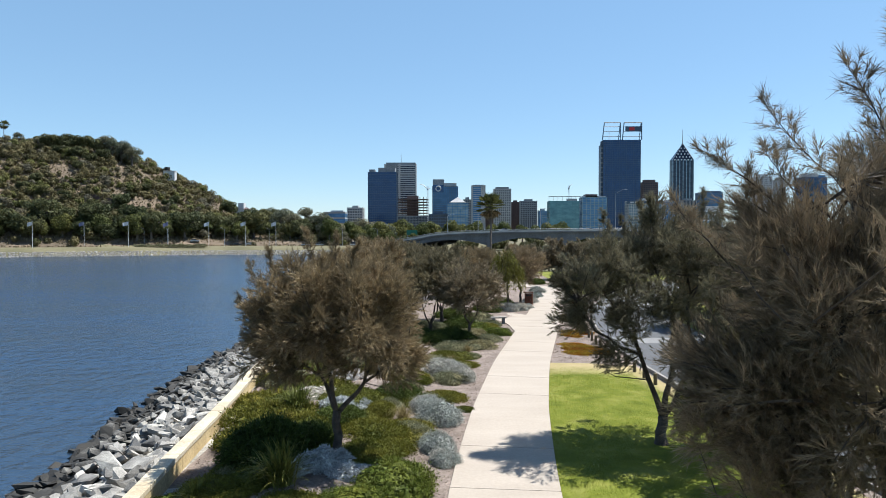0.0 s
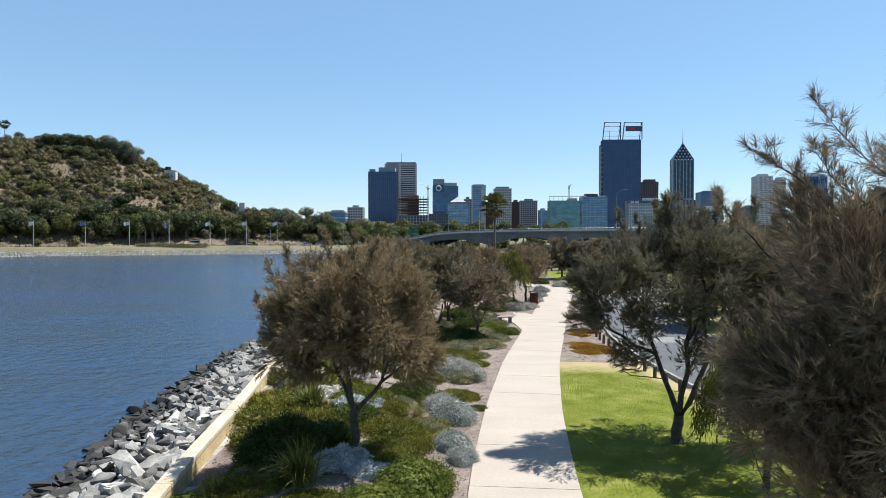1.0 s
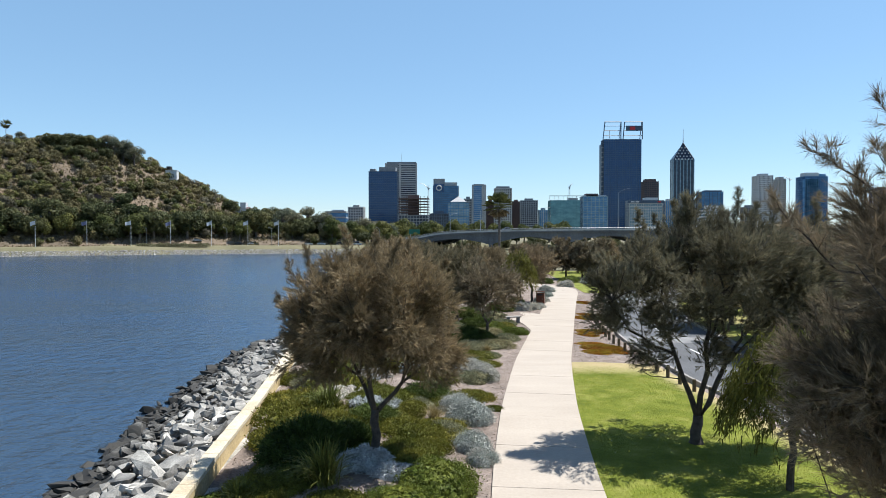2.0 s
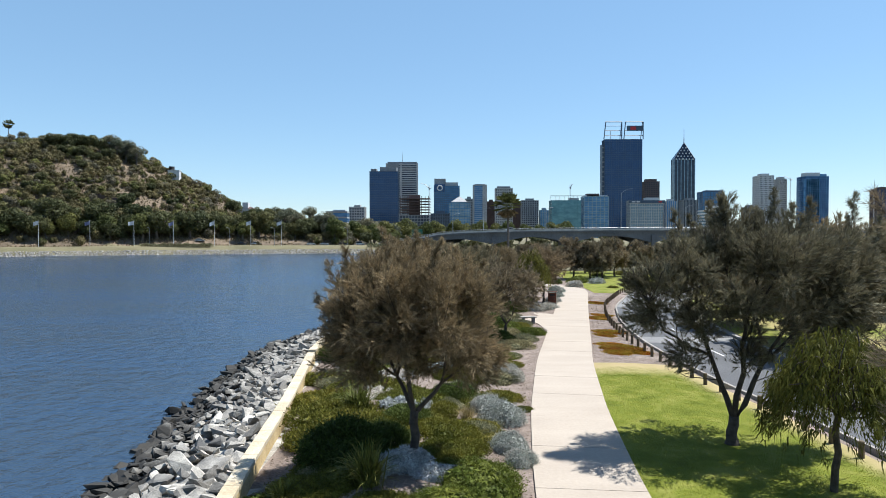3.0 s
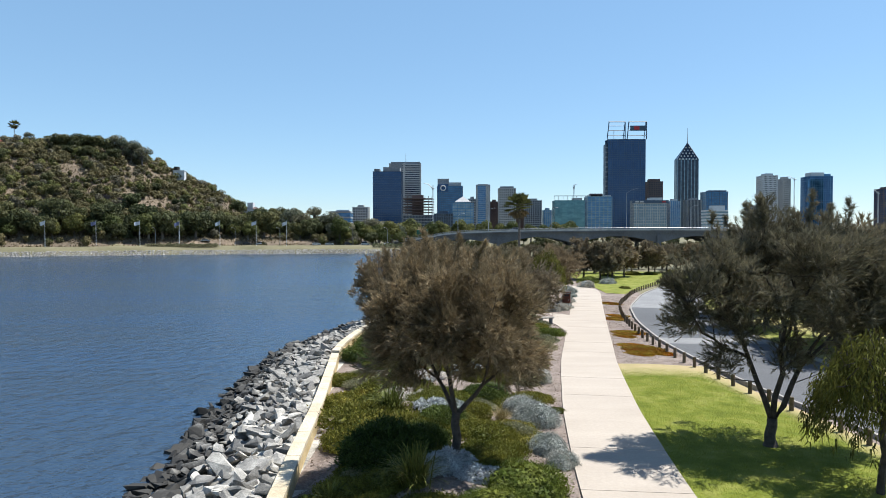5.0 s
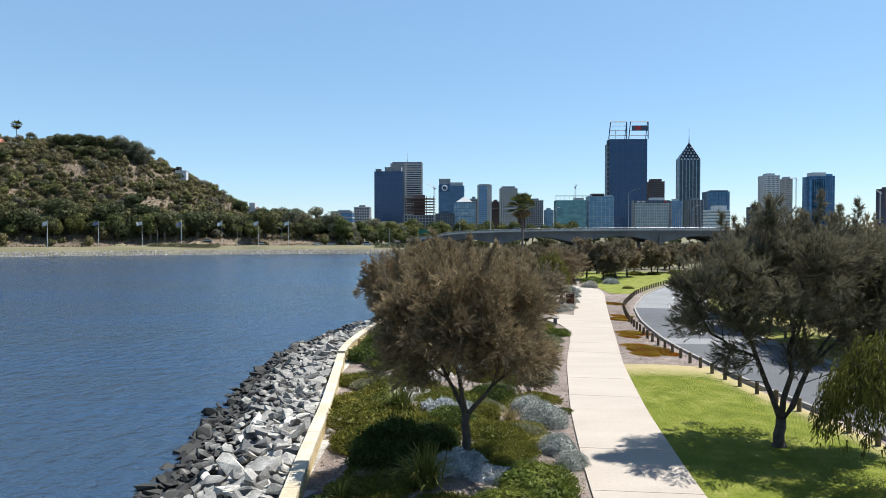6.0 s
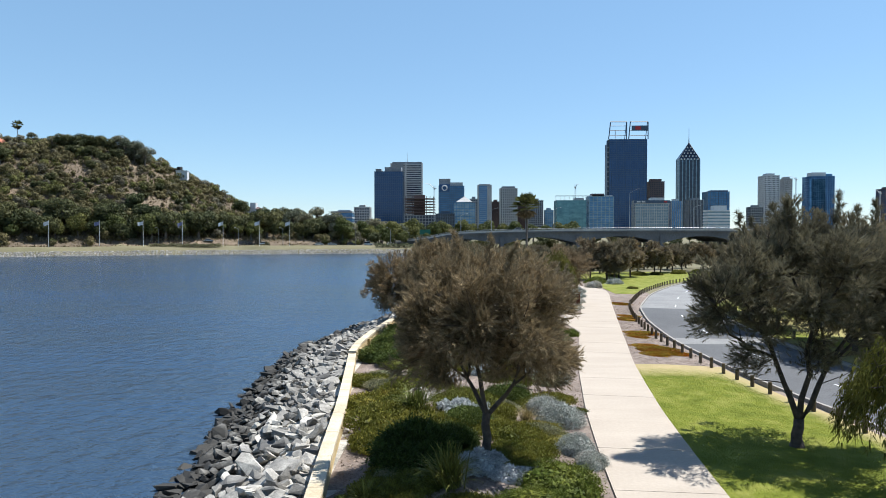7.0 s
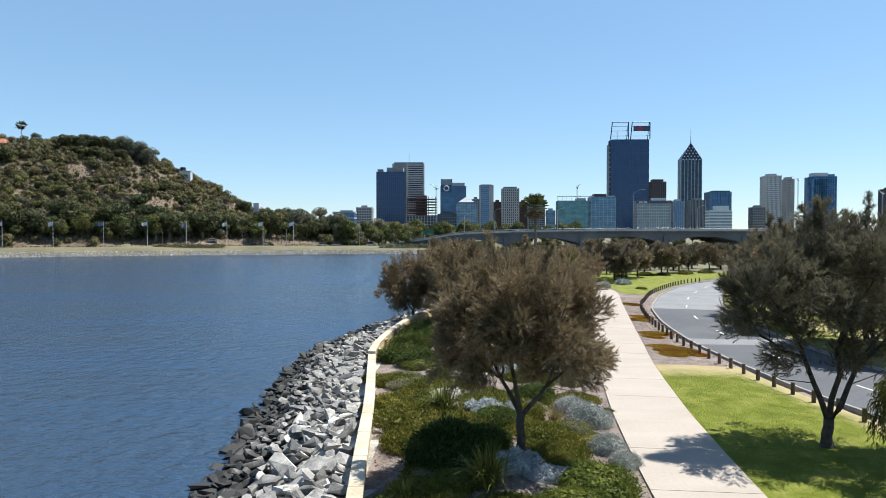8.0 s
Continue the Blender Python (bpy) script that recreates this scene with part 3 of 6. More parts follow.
# ---- lawn, road, kerbs ----
def lawn_sheet(name, left, right, wear_of, label, lift=0.0, rows=14):
    n = len(left)
    u = np.linspace(0, 1, rows)[None, :, None]
    p = left[:, None, :2] * (1 - u) + right[:, None, :2] * u
    z = ground_height(p[..., 0], p[..., 1]) + 0.03 + lift
    v = np.concatenate((p, z[..., None]), -1).reshape(-1, 3)
    i = (np.arange(n - 1)[:, None] * rows + np.arange(rows - 1)[None]).ravel()
    f = np.concatenate((np.stack((i, i + 1, i + rows + 1), 1), np.stack((i, i + rows + 1, i + rows), 1)))
    me = tri_mesh(name, v, f)
    at = me.attributes.new("wear", "FLOAT", "POINT")
    at.data.foreach_set("value", wear_of(v[:, 0], v[:, 1]).astype(np.float32))
    return tagged(obj(name, me, M["lawn"], smooth=True), label, "lawn", kind="structure")


def at_y(line, ys):
    return np.stack((np.interp(ys, line[:, 1], line[:, 0]), ys), 1)


ly = np.arange(-6, 37.6, 0.4)
lawn_sheet("lawn", at_y(offset(path_line, 1.52)[:-30], ly), at_y(offset(kerb_line, -0.05), ly),
                       lambda x, y: np.maximum(0.95 * smoothstep((y - 33.2) / 3.6), 0.9 * smoothstep((x - np.interp(y, kerb_line[:, 1], kerb_line[:, 0]) + 2.0) / 1.3)),
                       "bright green mown lawn, dry and worn beside the road")
fy = np.arange(80.5, 128, 1.0)
lawn_sheet("lawn_far", np.stack((np.interp(fy, [80, 87, 95, 128], [14.9, 15.2, 15.5, 16]), fy), 1),
           np.stack((np.interp(fy, [80, 88, 97, 104, 112, 128], [16.9, 21.0, 26.0, 31.5, 38, 52]), fy), 1),
           lambda x, y: 0.1 + 0 * x, "bright green lawn under small trees")
far_side = offset(kerb_line, ROAD_WIDTH + 0.4)
vy = np.arange(-4, 96, 1.0)
verge_l = at_y(far_side, vy)
lawn_sheet("lawn_across", verge_l, verge_l + [14.0, 0], lambda x, y: 0.35 + 0.3 * np.sin(x * 0.7 + y * 0.2), "patchy green verge across the road")


def build_road():
    a, b = offset(kerb_line, 0.14), offset(kerb_line, ROAD_WIDTH)
    y = kerb_line[:, 1]
    cuts = [(-6, 45.0, "asphalt"), (45.0, 47.2, "old_asphalt"), (47.2, 66.5, "asphalt"), (66.5, 121, "old_asphalt")]
    for i, (y0, y1, m) in enumerate(cuts):
        k0, k1 = np.searchsorted(y, y0), min(np.searchsorted(y, y1), len(y) - 1)
        soup = Soup().strip(raised(a[k0:k1 + 1], -0.2), raised(b[k0:k1 + 1], -0.2))
        tagged(obj(f"road_{i + 1}", soup.mesh("road"), M[m]), "grey asphalt road surface, " + ("darker newer seal" if m == "asphalt" else "pale worn seal"), "road", kind="structure")
    for i, (line, h) in enumerate(((kerb_line, -0.10), (offset(kerb_line, ROAD_WIDTH + 0.15), -0.05))):
        lo, hi = offset(line, 0.0), offset(line, 0.15)
        if i:
            lo, hi = offset(line, -0.15), offset(line, 0.12)
        kerb = tagged(new("kerb" if not i else "kerb_far"), "pale concrete road kerb", "kerb", kind="structure")
        n = len(line)
        for j in range(0, n - 4, 4):
            c = slice(j, j + 5)
            l2, h2 = lo[c].copy(), hi[c].copy()
            l2[-1] += (l2[-2] - l2[-1]) * 0.03
            h2[-1] += (h2[-2] - h2[-1]) * 0.03
            s = Soup().strip(raised(l2, h), raised(h2, h)).strip(raised(h2, h), raised(h2, -0.36)).strip(raised(l2, -0.36), raised(l2, h))
            part("kerbstone", s, M["kerb"], kerb)
    mid = offset(kerb_line, ROAD_WIDTH / 2)
    s = np.r_[0, np.cumsum(np.linalg.norm(np.diff(mid, axis=0), axis=1))]
    start = np.interp(31.0, mid[:, 1], s)
    for i in range(-3, 10):
        u = np.linspace(start + i * 9.2, start + i * 9.2 + 2.3, 6)
        if u[0] < 0 or u[-1] > s[-1]:
            continue
        c = np.stack([np.interp(u, s, mid[:, k]) for k in (0, 1)], 1)
        tagged(obj("lane_line", Soup().strip(raised(offset(c, -0.06), -0.196), raised(offset(c, 0.06), -0.196)).mesh("lane_line"), M["paint"]),
               "white painted lane dash on asphalt", "road marking", "lane dashes", "structure")


build_road()


# ---- foliage makers ----
def unit(v):
    return v / (np.linalg.norm(v, axis=-1, keepdims=True) + 1e-9)


def needle_soup(rng, centres, ways, count, reach, length, width, spread):
    """Sprays of fine needles: count needles along a twig at each centre."""
    n = len(centres)
    d = np.repeat(unit(ways), count, 0)
    o = np.repeat(centres, count, 0) + d * rng.uniform(0, reach, (n * count, 1))
    way = unit(d + spread * rng.normal(size=d.shape))
    side = unit(np.cross(way, rng.normal(size=d.shape)))
    ln = length * rng.uniform(0.6, 1.3, (n * count, 1))
    v = np.stack((o - side * width / 2, o + side * width / 2, o + way * ln), 1).reshape(-1, 3)
    return v, np.arange(len(v)).reshape(-1, 3)


def leaf_soup(rng, at, out, size, aspect=0.55, tilt=0.8):
    """Single leaves as slim triangles."""
    way = unit(out + tilt * rng.normal(size=at.shape))
    side = unit(np.cross(way, rng.normal(size=at.shape)))
    s = size * rng.uniform(0.6, 1.35, (len(at), 1))
    v = np.stack((at - side * s * aspect / 2, at + side * s * aspect / 2, at + way * s), 1).reshape(-1, 3)
    return v, np.arange(len(v)).reshape(-1, 3)


def tuft_soup(rng, at, out, size, tilt=0.5, aspect=0.75):
    """Leaf tufts that lie over a crown's surface, facing outwards."""
    n = unit(out + tilt * rng.normal(size=at.shape))
    a = unit(np.cross(n, rng.normal(size=at.shape)))
    b = np.cross(n, a)
    s = size * rng.uniform(0.6, 1.4, (len(at), 1))
    v = np.stack((at - a * s * aspect / 2 - b * s * 0.35, at + a * s * aspect / 2 - b * s * 0.35, at + b * s * 0.65), 1).reshape(-1, 3)
    return v, np.arange(len(v)).reshape(-1, 3)


def branch_to(rng, soup, a, b, r0, r1, bend=0.12, n=6, sides=5):
    a, b = np.asarray(a, float), np.asarray(b, float)
    t = np.linspace(0, 1, n)[:, None]
    p = a + (b - a) * t
    k = rng.normal(size=3) * np.linalg.norm(b - a) * bend
    p += np.sin(t * math.pi) * k
    p[1:-1] += rng.normal(size=(n - 2, 3)) * np.linalg.norm(b - a) * 0.015
    soup.tube(p, np.linspace(r0, r1, n), sides)
    return p


def sheoak(name, at, forks, crown, seed, leaf, label, clumps=70, sprays=24, needles=36, fork_z=1.1, trunk_r=0.14,
           width=0.016, length=0.24, droop=0.0, spike=0, clump_r=0.55, bark="bark", group="", category="tree", turn=0.0, hollow=0.45, low=-0.5, lobes=(), plumes=()):
    """A casuarina: forked dark trunk, fanning limbs, a ragged crown of needle sprays.
    crown: centre and radii relative to the base."""
    rng = np.random.default_rng(seed)
    base = empty(name, at, turn)
    tagged(base, label, category, group)
    cx, cy, cz, rx, ry, rz = crown
    c, r = np.array((cx, cy, cz)), np.array((rx, ry, rz))
    wood = Soup()
    trunk = branch_to(rng, wood, (0, 0, -0.25), (0.05, 0, fork_z), trunk_r * 1.15, trunk_r * 0.95, 0.04, 6, 9)
    wood.tube([(0, 0, -0.2), (0, 0, 0.02), (0, 0, 0.25)], [trunk_r * 1.9, trunk_r * 1.5, trunk_r * 1.05], 9)
    part("trunk", wood, M[bark], base, smooth=True)
    # clump centres, mostly near the crown's surface
    u = unit(rng.normal(size=(clumps, 3)))
    u[:, 2] = np.where(u[:, 2] < low, -u[:, 2], u[:, 2])
    cc = c + u * r * (hollow + (1 - hollow) * rng.uniform(0, 1, (clumps, 1)) ** 0.5) * (0.82 + 0.22 * rng.uniform(0, 1, (clumps, 1)))
    turn_a, turn_b = rng.uniform(0, 6.28, 2)
    az = np.arctan2(u[:, 1], u[:, 0])
    cc = c + (cc - c) * (1 + 0.09 * np.sin(3 * az + turn_a) + 0.08 * np.sin(5 * az + 4 * u[:, 2] + turn_b))[:, None]
    for lx, ly, lz, lr, ln in lobes:
        cc = np.vstack((cc, np.array((lx, ly, lz)) + rng.normal(size=(ln, 3)) * lr))
    clumps = len(cc)
    limbs = []
    for fx, fy, fz, *stem in forks:
        limb = Soup()
        start, thick = (limbs[stem[0]][3], 0.34) if stem else (trunk[-1] - (0, 0, 0.1), 0.62)
        limbs.append(branch_to(rng, limb, start, (fx, fy, fz), trunk_r * thick, trunk_r * 0.16, 0.08, 8, 7))
        part("limb", limb, M[bark], base, smooth=True)
    pts = np.vstack([l[2:] for l in limbs])
    twigs = Soup()
    roots = np.empty_like(cc)
    for i, q in enumerate(cc):
        under = pts[pts[:, 2] < q[2] + 0.2]
        under = under if len(under) else pts
        roots[i] = under[np.argmin(np.linalg.norm((under - q) * (1, 1, 0.6), axis=1) + rng.uniform(0, 0.5, len(under)))]
        branch_to(rng, twigs, roots[i], q, trunk_r * 0.13, trunk_r * 0.03, 0.14, 5, 3)
    # sprays stand along the outer end of each bough and sweep outwards with it
    n = clumps * sprays
    k = np.repeat(np.arange(clumps), sprays)
    axis = unit(unit(cc - roots) + 0.5 * unit(cc - c))
    run = np.minimum(np.linalg.norm(cc - roots, axis=1), 2.4 * clump_r)[k][:, None]
    size = rng.uniform(0.65, 1.25, (clumps, 1))[k]
    t = rng.uniform(0, 1, (n, 1)) ** 0.75
    lateral = rng.normal(size=(n, 3))
    lateral = unit(lateral - axis[k] * (lateral * axis[k]).sum(1, keepdims=True))
    p = cc[k] - axis[k] * run * (1 - t) * size + lateral * clump_r * (1.05 - 0.6 * t) * rng.uniform(0.05, 1, (n, 1)) * size
    way = axis[k] * 0.75 + lateral * 0.6 + (0, 0, 0.35 - droop) + 0.28 * rng.normal(size=p.shape)
    crown_soup = Soup().add(*needle_soup(rng, p, way, needles, 0.26, length, width, 0.30))
    fine = needles > 12
    shoots = [(np.array(q0), np.array(q1)) for q0, q1 in plumes]
    for _ in range(spike):
        # leading shoots that stand out of the outline
        w = unit(np.array((rng.normal(), abs(rng.normal()) - 0.4, rng.uniform(0.2, 1.4))))
        q0 = c + w * r * 0.66
        shoots.append((q0, q0 + unit(w * (0.7, 1, 1) + (0, 0, 0.8)) * rng.uniform(0.7, 1.05)))
    for q0, q1 in shoots:
        branch_to(rng, twigs, pts[np.argmin(np.linalg.norm(pts - q0, axis=1))], q0, trunk_r * 0.12, trunk_r * 0.08, 0.08, 5, 3)
        stem = branch_to(rng, twigs, q0, q1, trunk_r * 0.08, trunk_r * 0.02, 0.07, 8, 3)
        ahead, span = unit(q1 - q0), float(np.linalg.norm(q1 - q0))
        for t in np.linspace(0.05, 1, int((20 if fine else 6) * span) + 3):
            o = q0 + (q1 - q0) * t if fine is False else np.array([np.interp(t * (len(stem) - 1), range(len(stem)), stem[:, i]) for i in range(3)])
            side = unit(rng.normal(size=3))
            way_s = unit(ahead * 0.7 + side * (0.75 if t < 0.97 else 0.1) + (0, 0, 0.35))
            e = o + way_s * span * rng.uniform(0.16, 0.30) * (1.15 - 0.7 * t)
            twigs.tube([o, e], [trunk_r * 0.022, trunk_r * 0.010], 3)
            m = 11 if fine else 6
            at_s = o + (e - o) * rng.uniform(0.1, 1, (m, 1))
            crown_soup.add(*needle_soup(rng, at_s, np.repeat([way_s], m, 0) + 0.5 * rng.normal(size=(m, 3)), 6 if fine else 4, 0.05, length * (0.95 if fine else 0.75), width * (0.8 if fine else 1.0), 0.38))
    tagged(part("branchlet", twigs, M[bark], base), kind="stuff")
    part("crown", crown_soup, M[leaf], base)
    return base


def weeper(name, at, seed, height, radius, leaf, label, strands=420):
    """A small weeping tree: arching limbs and hanging leafy strands."""
    rng = np.random.default_rng(seed)
    base = tagged(empty(name, at), label, "tree")
    wood, leaves = Soup(), Soup()
    trunk = branch_to(rng, wood, (0, 0, -0.2), (0.1, 0, height * 0.45), 0.11, 0.08, 0.05, 6, 8)
    P, W = [], []
    for i in range(strands):
        a, q = rng.uniform(0, 2 * math.pi), rng.uniform(0.1, 1) ** 0.6
        topz = height * (1 - 0.34 * q ** 2) * rng.uniform(0.86, 1.0)
        e = np.array((math.cos(a) * radius * q, math.sin(a) * radius * q, topz))
        if i < 40:
            branch_to(rng, wood, trunk[-1], e, 0.035, 0.01, 0.15, 6, 4)
        drop = rng.uniform(0.5, 1.0) * (topz - height * 0.2) * (0.45 + 0.45 * q)
        m = int(14 + drop * 22)
        t = rng.uniform(0, 1, (m, 1))
        p = e + t * np.array((math.cos(a) * 0.35, math.sin(a) * 0.35, -drop)) + rng.normal(size=(m, 3)) * 0.07
        P.append(p)
        W.append(np.repeat([(math.cos(a) * 0.3, math.sin(a) * 0.3, -1.0)], m, 0))
    leaves.add(*leaf_soup(rng, np.vstack(P), np.vstack(W), 0.20, 0.20, 0.35))
    part("trunk", wood, M["bark"], base)
    part("crown", leaves, M[leaf], base)
    return base


def dome(rng, n, lumps=9, flat=0.62):
    """Points and outward ways over a lumpy cushion of radius one."""
    u = unit(rng.normal(size=(n, 3)))
    u[:, 2] = np.abs(u[:, 2])
    ax = unit(rng.normal(size=(lumps, 3)) * (1, 1, 0.6) + (0, 0, 0.4))
    bulge = 0.70 + 0.36 * np.max(np.clip((u @ ax.T - 0.72) / 0.28, 0, 1) ** 0.6, axis=1)
    r = bulge * rng.uniform(0.80, 1.0, n)
    return u * r[:, None] * (1, 1, flat), u


def shrub_mesh(name, seed, leaf_count, size, aspect, leaf, lumps=9, flat=0.62, tilt=0.7, open_form=False):
    """A cushion shrub of radius one, with a woody core so that it is not hollow."""
    rng = np.random.default_rng(seed)
    p, u = dome(rng, leaf_count, lumps, flat)
    if open_form:
        # loose rosettes instead of a closed cushion
        heads = p[:26] * rng.uniform(0.75, 1.15, (26, 1))
        k = rng.integers(26, size=leaf_count)
        u = unit(rng.normal(size=(leaf_count, 3)) + (0, 0, 0.5))
        p = heads[k] + u * 0.20 * rng.uniform(0.3, 1.0, (leaf_count, 1))
    else:
        # some shoots stand out
        p[::5] *= rng.uniform(1.0, 1.2, (len(p[::5]), 1))
    shoots = Soup().add(*leaf_soup(rng, p, u, size, aspect, tilt)).mesh("outer_foliage")
    core, cu = dome(np.random.default_rng(seed), 3000, lumps, flat)
    inner = Soup().add(*tuft_soup(rng, core * (0.80 if open_form else 0.90), cu, 0.10, 0.4)).mesh("inner_foliage")
    wood = Soup()
    for q in core[:12]:
        branch_to(rng, wood, (0, 0, -0.04), q * 0.82, 0.022, 0.008, 0.1, 4, 4)
    stems = wood.mesh("stem")
    for me, m in ((shoots, leaf), (inner, leaf), (stems, "bark")):
        me.materials.append(M[m])
    return (("outer_foliage", shoots), ("inner_foliage", inner), ("stem", stems))


SHRUBS = {
    "silver": [shrub_mesh("silver_bush", k, 8500, 0.060, 0.34, "silver_leaf", 11, 0.92, 0.4) for k in (1, 2)],
    "green": [shrub_mesh("green_bush", k, 9000, 0.050, 0.42, "green_leaf", 12, 0.60) for k in (3, 4)],
    "dark": [shrub_mesh("dark_bush", k, 9000, 0.092, 0.32, "dark_leaf", 16, 0.75, 0.7) for k in (5, 6)],
    "cover": [shrub_mesh("ground_cover", k, 4400, 0.058, 0.5, "cover_leaf", 18, 0.24) for k in (7, 8)],
    "blue": [shrub_mesh("blue_bush", k, 5200, 0.12, 0.40, "blue_leaf", 14, 0.5, 0.9, True) for k in (9, 10)],
    "sage": [shrub_mesh("sage_bush", k, 6000, 0.080, 0.30, "sage_leaf", 10, 0.5, 0.8) for k in (11, 12)],
    "rust": [shrub_mesh("rust_cover", k, 5000, 0.07, 0.5, "rust_cover", 14, 0.10) for k in (13, 14)],
    "fresh": [shrub_mesh("fresh_bush", k, 6000, 0.070, 0.42, "cover_leaf", 14, 0.6) for k in (15, 16)],
}
SHRUB_LABEL = {
    "silver": ("silver_bush", "rounded silver-grey cushion bush in mulch"), "green": ("green_bush", "dense bright green rounded shrub in the garden bed"),
    "dark": ("dark_bush", "dark green spreading shrub in the garden bed"), "cover": ("ground_cover", "low yellow-green ground cover plants"),
    "blue": ("blue_bush", "silvery blue-grey leafy shrub, low and open"), "sage": ("sage_bush", "pale sage-green low shrub beside the path"),
    "rust": ("rust_cover", "orange and yellow succulent ground cover on mulch"), "fresh": ("fresh_bush", "fresh yellow-green low shrub in the bed"),
}


def shrub(kind, x, y, rx, ry=None, h=1.0, turn=None, k=None):
    i = int(abs(x * 7.3 + y * 3.1)) if k is None else k
    name, label = SHRUB_LABEL[kind]
    ob = new(name)
    for piece, me in SHRUBS[kind][i % 2]:
        new(piece, me).parent = ob
    z = float(ground_height(np.array([x]), np.array([y]))[0])
    ob.matrix_basis = pose(x, y, z - 0.02, 0, 0, (i * 67) % 360 if turn is None else turn) @ Matrix.Diagonal((rx, ry or rx, rx * h, 1))
    return tagged(ob, label, "shrub", kind + " shrubs")


def blades_clump(name, at, seed, count, length, width, leaf, label, spread=0.55, category="plant", group=""):
    """Strappy leaves arching from one crown."""
    rng = np.random.default_rng(seed)
    s = Soup()
    for _ in range(count):
        a, lean = rng.uniform(0, 2 * math.pi), rng.uniform(0.05, 1.0) ** 0.8 * spread
        L = length * rng.uniform(0.6, 1.15)
        t = np.linspace(0, 1, 6)
        out = L * (lean * t + 0.35 * lean * t ** 2.5)
        z = L * (t * math.cos(lean) - 0.55 * lean * t ** 3)
        w = width * (1 - t ** 2 * 0.97) / 2
        b = rng.normal(size=2) * length * 0.10
        c = np.stack((b[0] + math.cos(a) * out, b[1] + math.sin(a) * out, z), 1)
        side = np.array((-math.sin(a), math.cos(a), 0))
        s.strip(c - side * w[:, None], c + side * w[:, None])
    ob = obj(name, s.mesh(name), M[leaf])
    z = float(ground_height(np.array([at[0]]), np.array([at[1]]))[0])
    ob.matrix_basis = pose(at[0], at[1], z)
    return tagged(ob, label, category, group)


# ---- trees by the path ----
sheoak("sheoak", (-3.05, 21.0, 0.12), [(-0.9, 0.1, 4.2), (1.5, -0.2, 3.9), (0.2, 0.5, 5.0), (-1.7, -0.3, 3.6, 0), (0.8, -0.9, 4.0, 1), (-0.6, 1.0, 4.2, 0), (2.1, 0.3, 3.3, 1), (-0.3, -0.8, 4.2, 2)], (0.12, 0.0, 4.45, 2.85, 2.6, 2.1), 21,
       "brown_needle", "rounded brown-olive sheoak with a dark forked trunk", 185, 66, 26, 1.55, 0.13, width=0.0128, length=0.155, droop=0.25, spike=9, clump_r=0.56, low=-0.75,
       lobes=((2.35, -0.3, 3.1, 0.25, 7), (-2.3, 0.1, 3.4, 0.3, 8), (1.3, 0.8, 3.0, 0.4, 5), (-1.6, -0.6, 3.0, 0.3, 5), (0.3, -1.0, 3.1, 0.4, 5)),
       plumes=(((-1.5, -0.3, 4.1), (-2.45, -0.3, 5.9)), ((-2.0, -0.2, 3.6), (-2.75, -0.3, 4.9)), ((-1.6, 0.4, 5.0), (-2.1, 0.4, 6.3)), ((-0.7, 0.3, 5.8), (-1.0, 0.3, 6.9))))
sheoak("sheoak", (7.43, 23.3, -0.05), [(-1.9, 0.0, 5.0), (2.5, -0.1, 4.8), (-0.4, 0.5, 6.6), (-0.9, 0.5, 6.4, 0), (-2.9, -0.4, 4.8, 0), (1.2, 1.2, 6.2, 1), (3.7, 0.4, 5.4, 1), (1.2, -0.8, 5.8, 2)], (0.6, 0.3, 5.45, 3.9, 3.3, 2.6), 22,
       "olive_needle", "dark olive sheoak with two leaning trunks on the lawn", 185, 58, 24, 0.95, 0.17, width=0.0135, length=0.16, droop=0.06, spike=22, clump_r=0.56, low=-0.7, hollow=0.35,
       lobes=((-3.0, -0.2, 4.4, 0.3, 8), (-2.0, -0.2, 3.0, 0.25, 5), (-3.2, 0.0, 5.5, 0.3, 8), (3.4, -0.2, 4.0, 0.5, 10), (4.2, 0.2, 5.2, 0.6, 12), (3.6, -0.4, 6.6, 0.5, 8), (0.6, -0.3, 3.2, 0.4, 5), (3.8, 0.0, 4.4, 0.4, 9), (4.7, 0.3, 4.0, 0.4, 9), (3.1, 0.0, 3.5, 0.3, 6)),
       plumes=(((-0.3, 0.0, 7.0), (-0.4, 0.0, 8.15)), ((1.3, 0.2, 7.2), (1.35, 0.2, 8.4)), ((2.4, 0.0, 6.9), (2.5, 0.0, 8.1)), ((3.6, -0.2, 6.6), (3.8, -0.2, 8.2)), ((4.6, 0.2, 6.0), (4.9, 0.2, 7.5)), ((-1.6, 0.1, 6.7), (-2.0, 0.1, 7.7))))
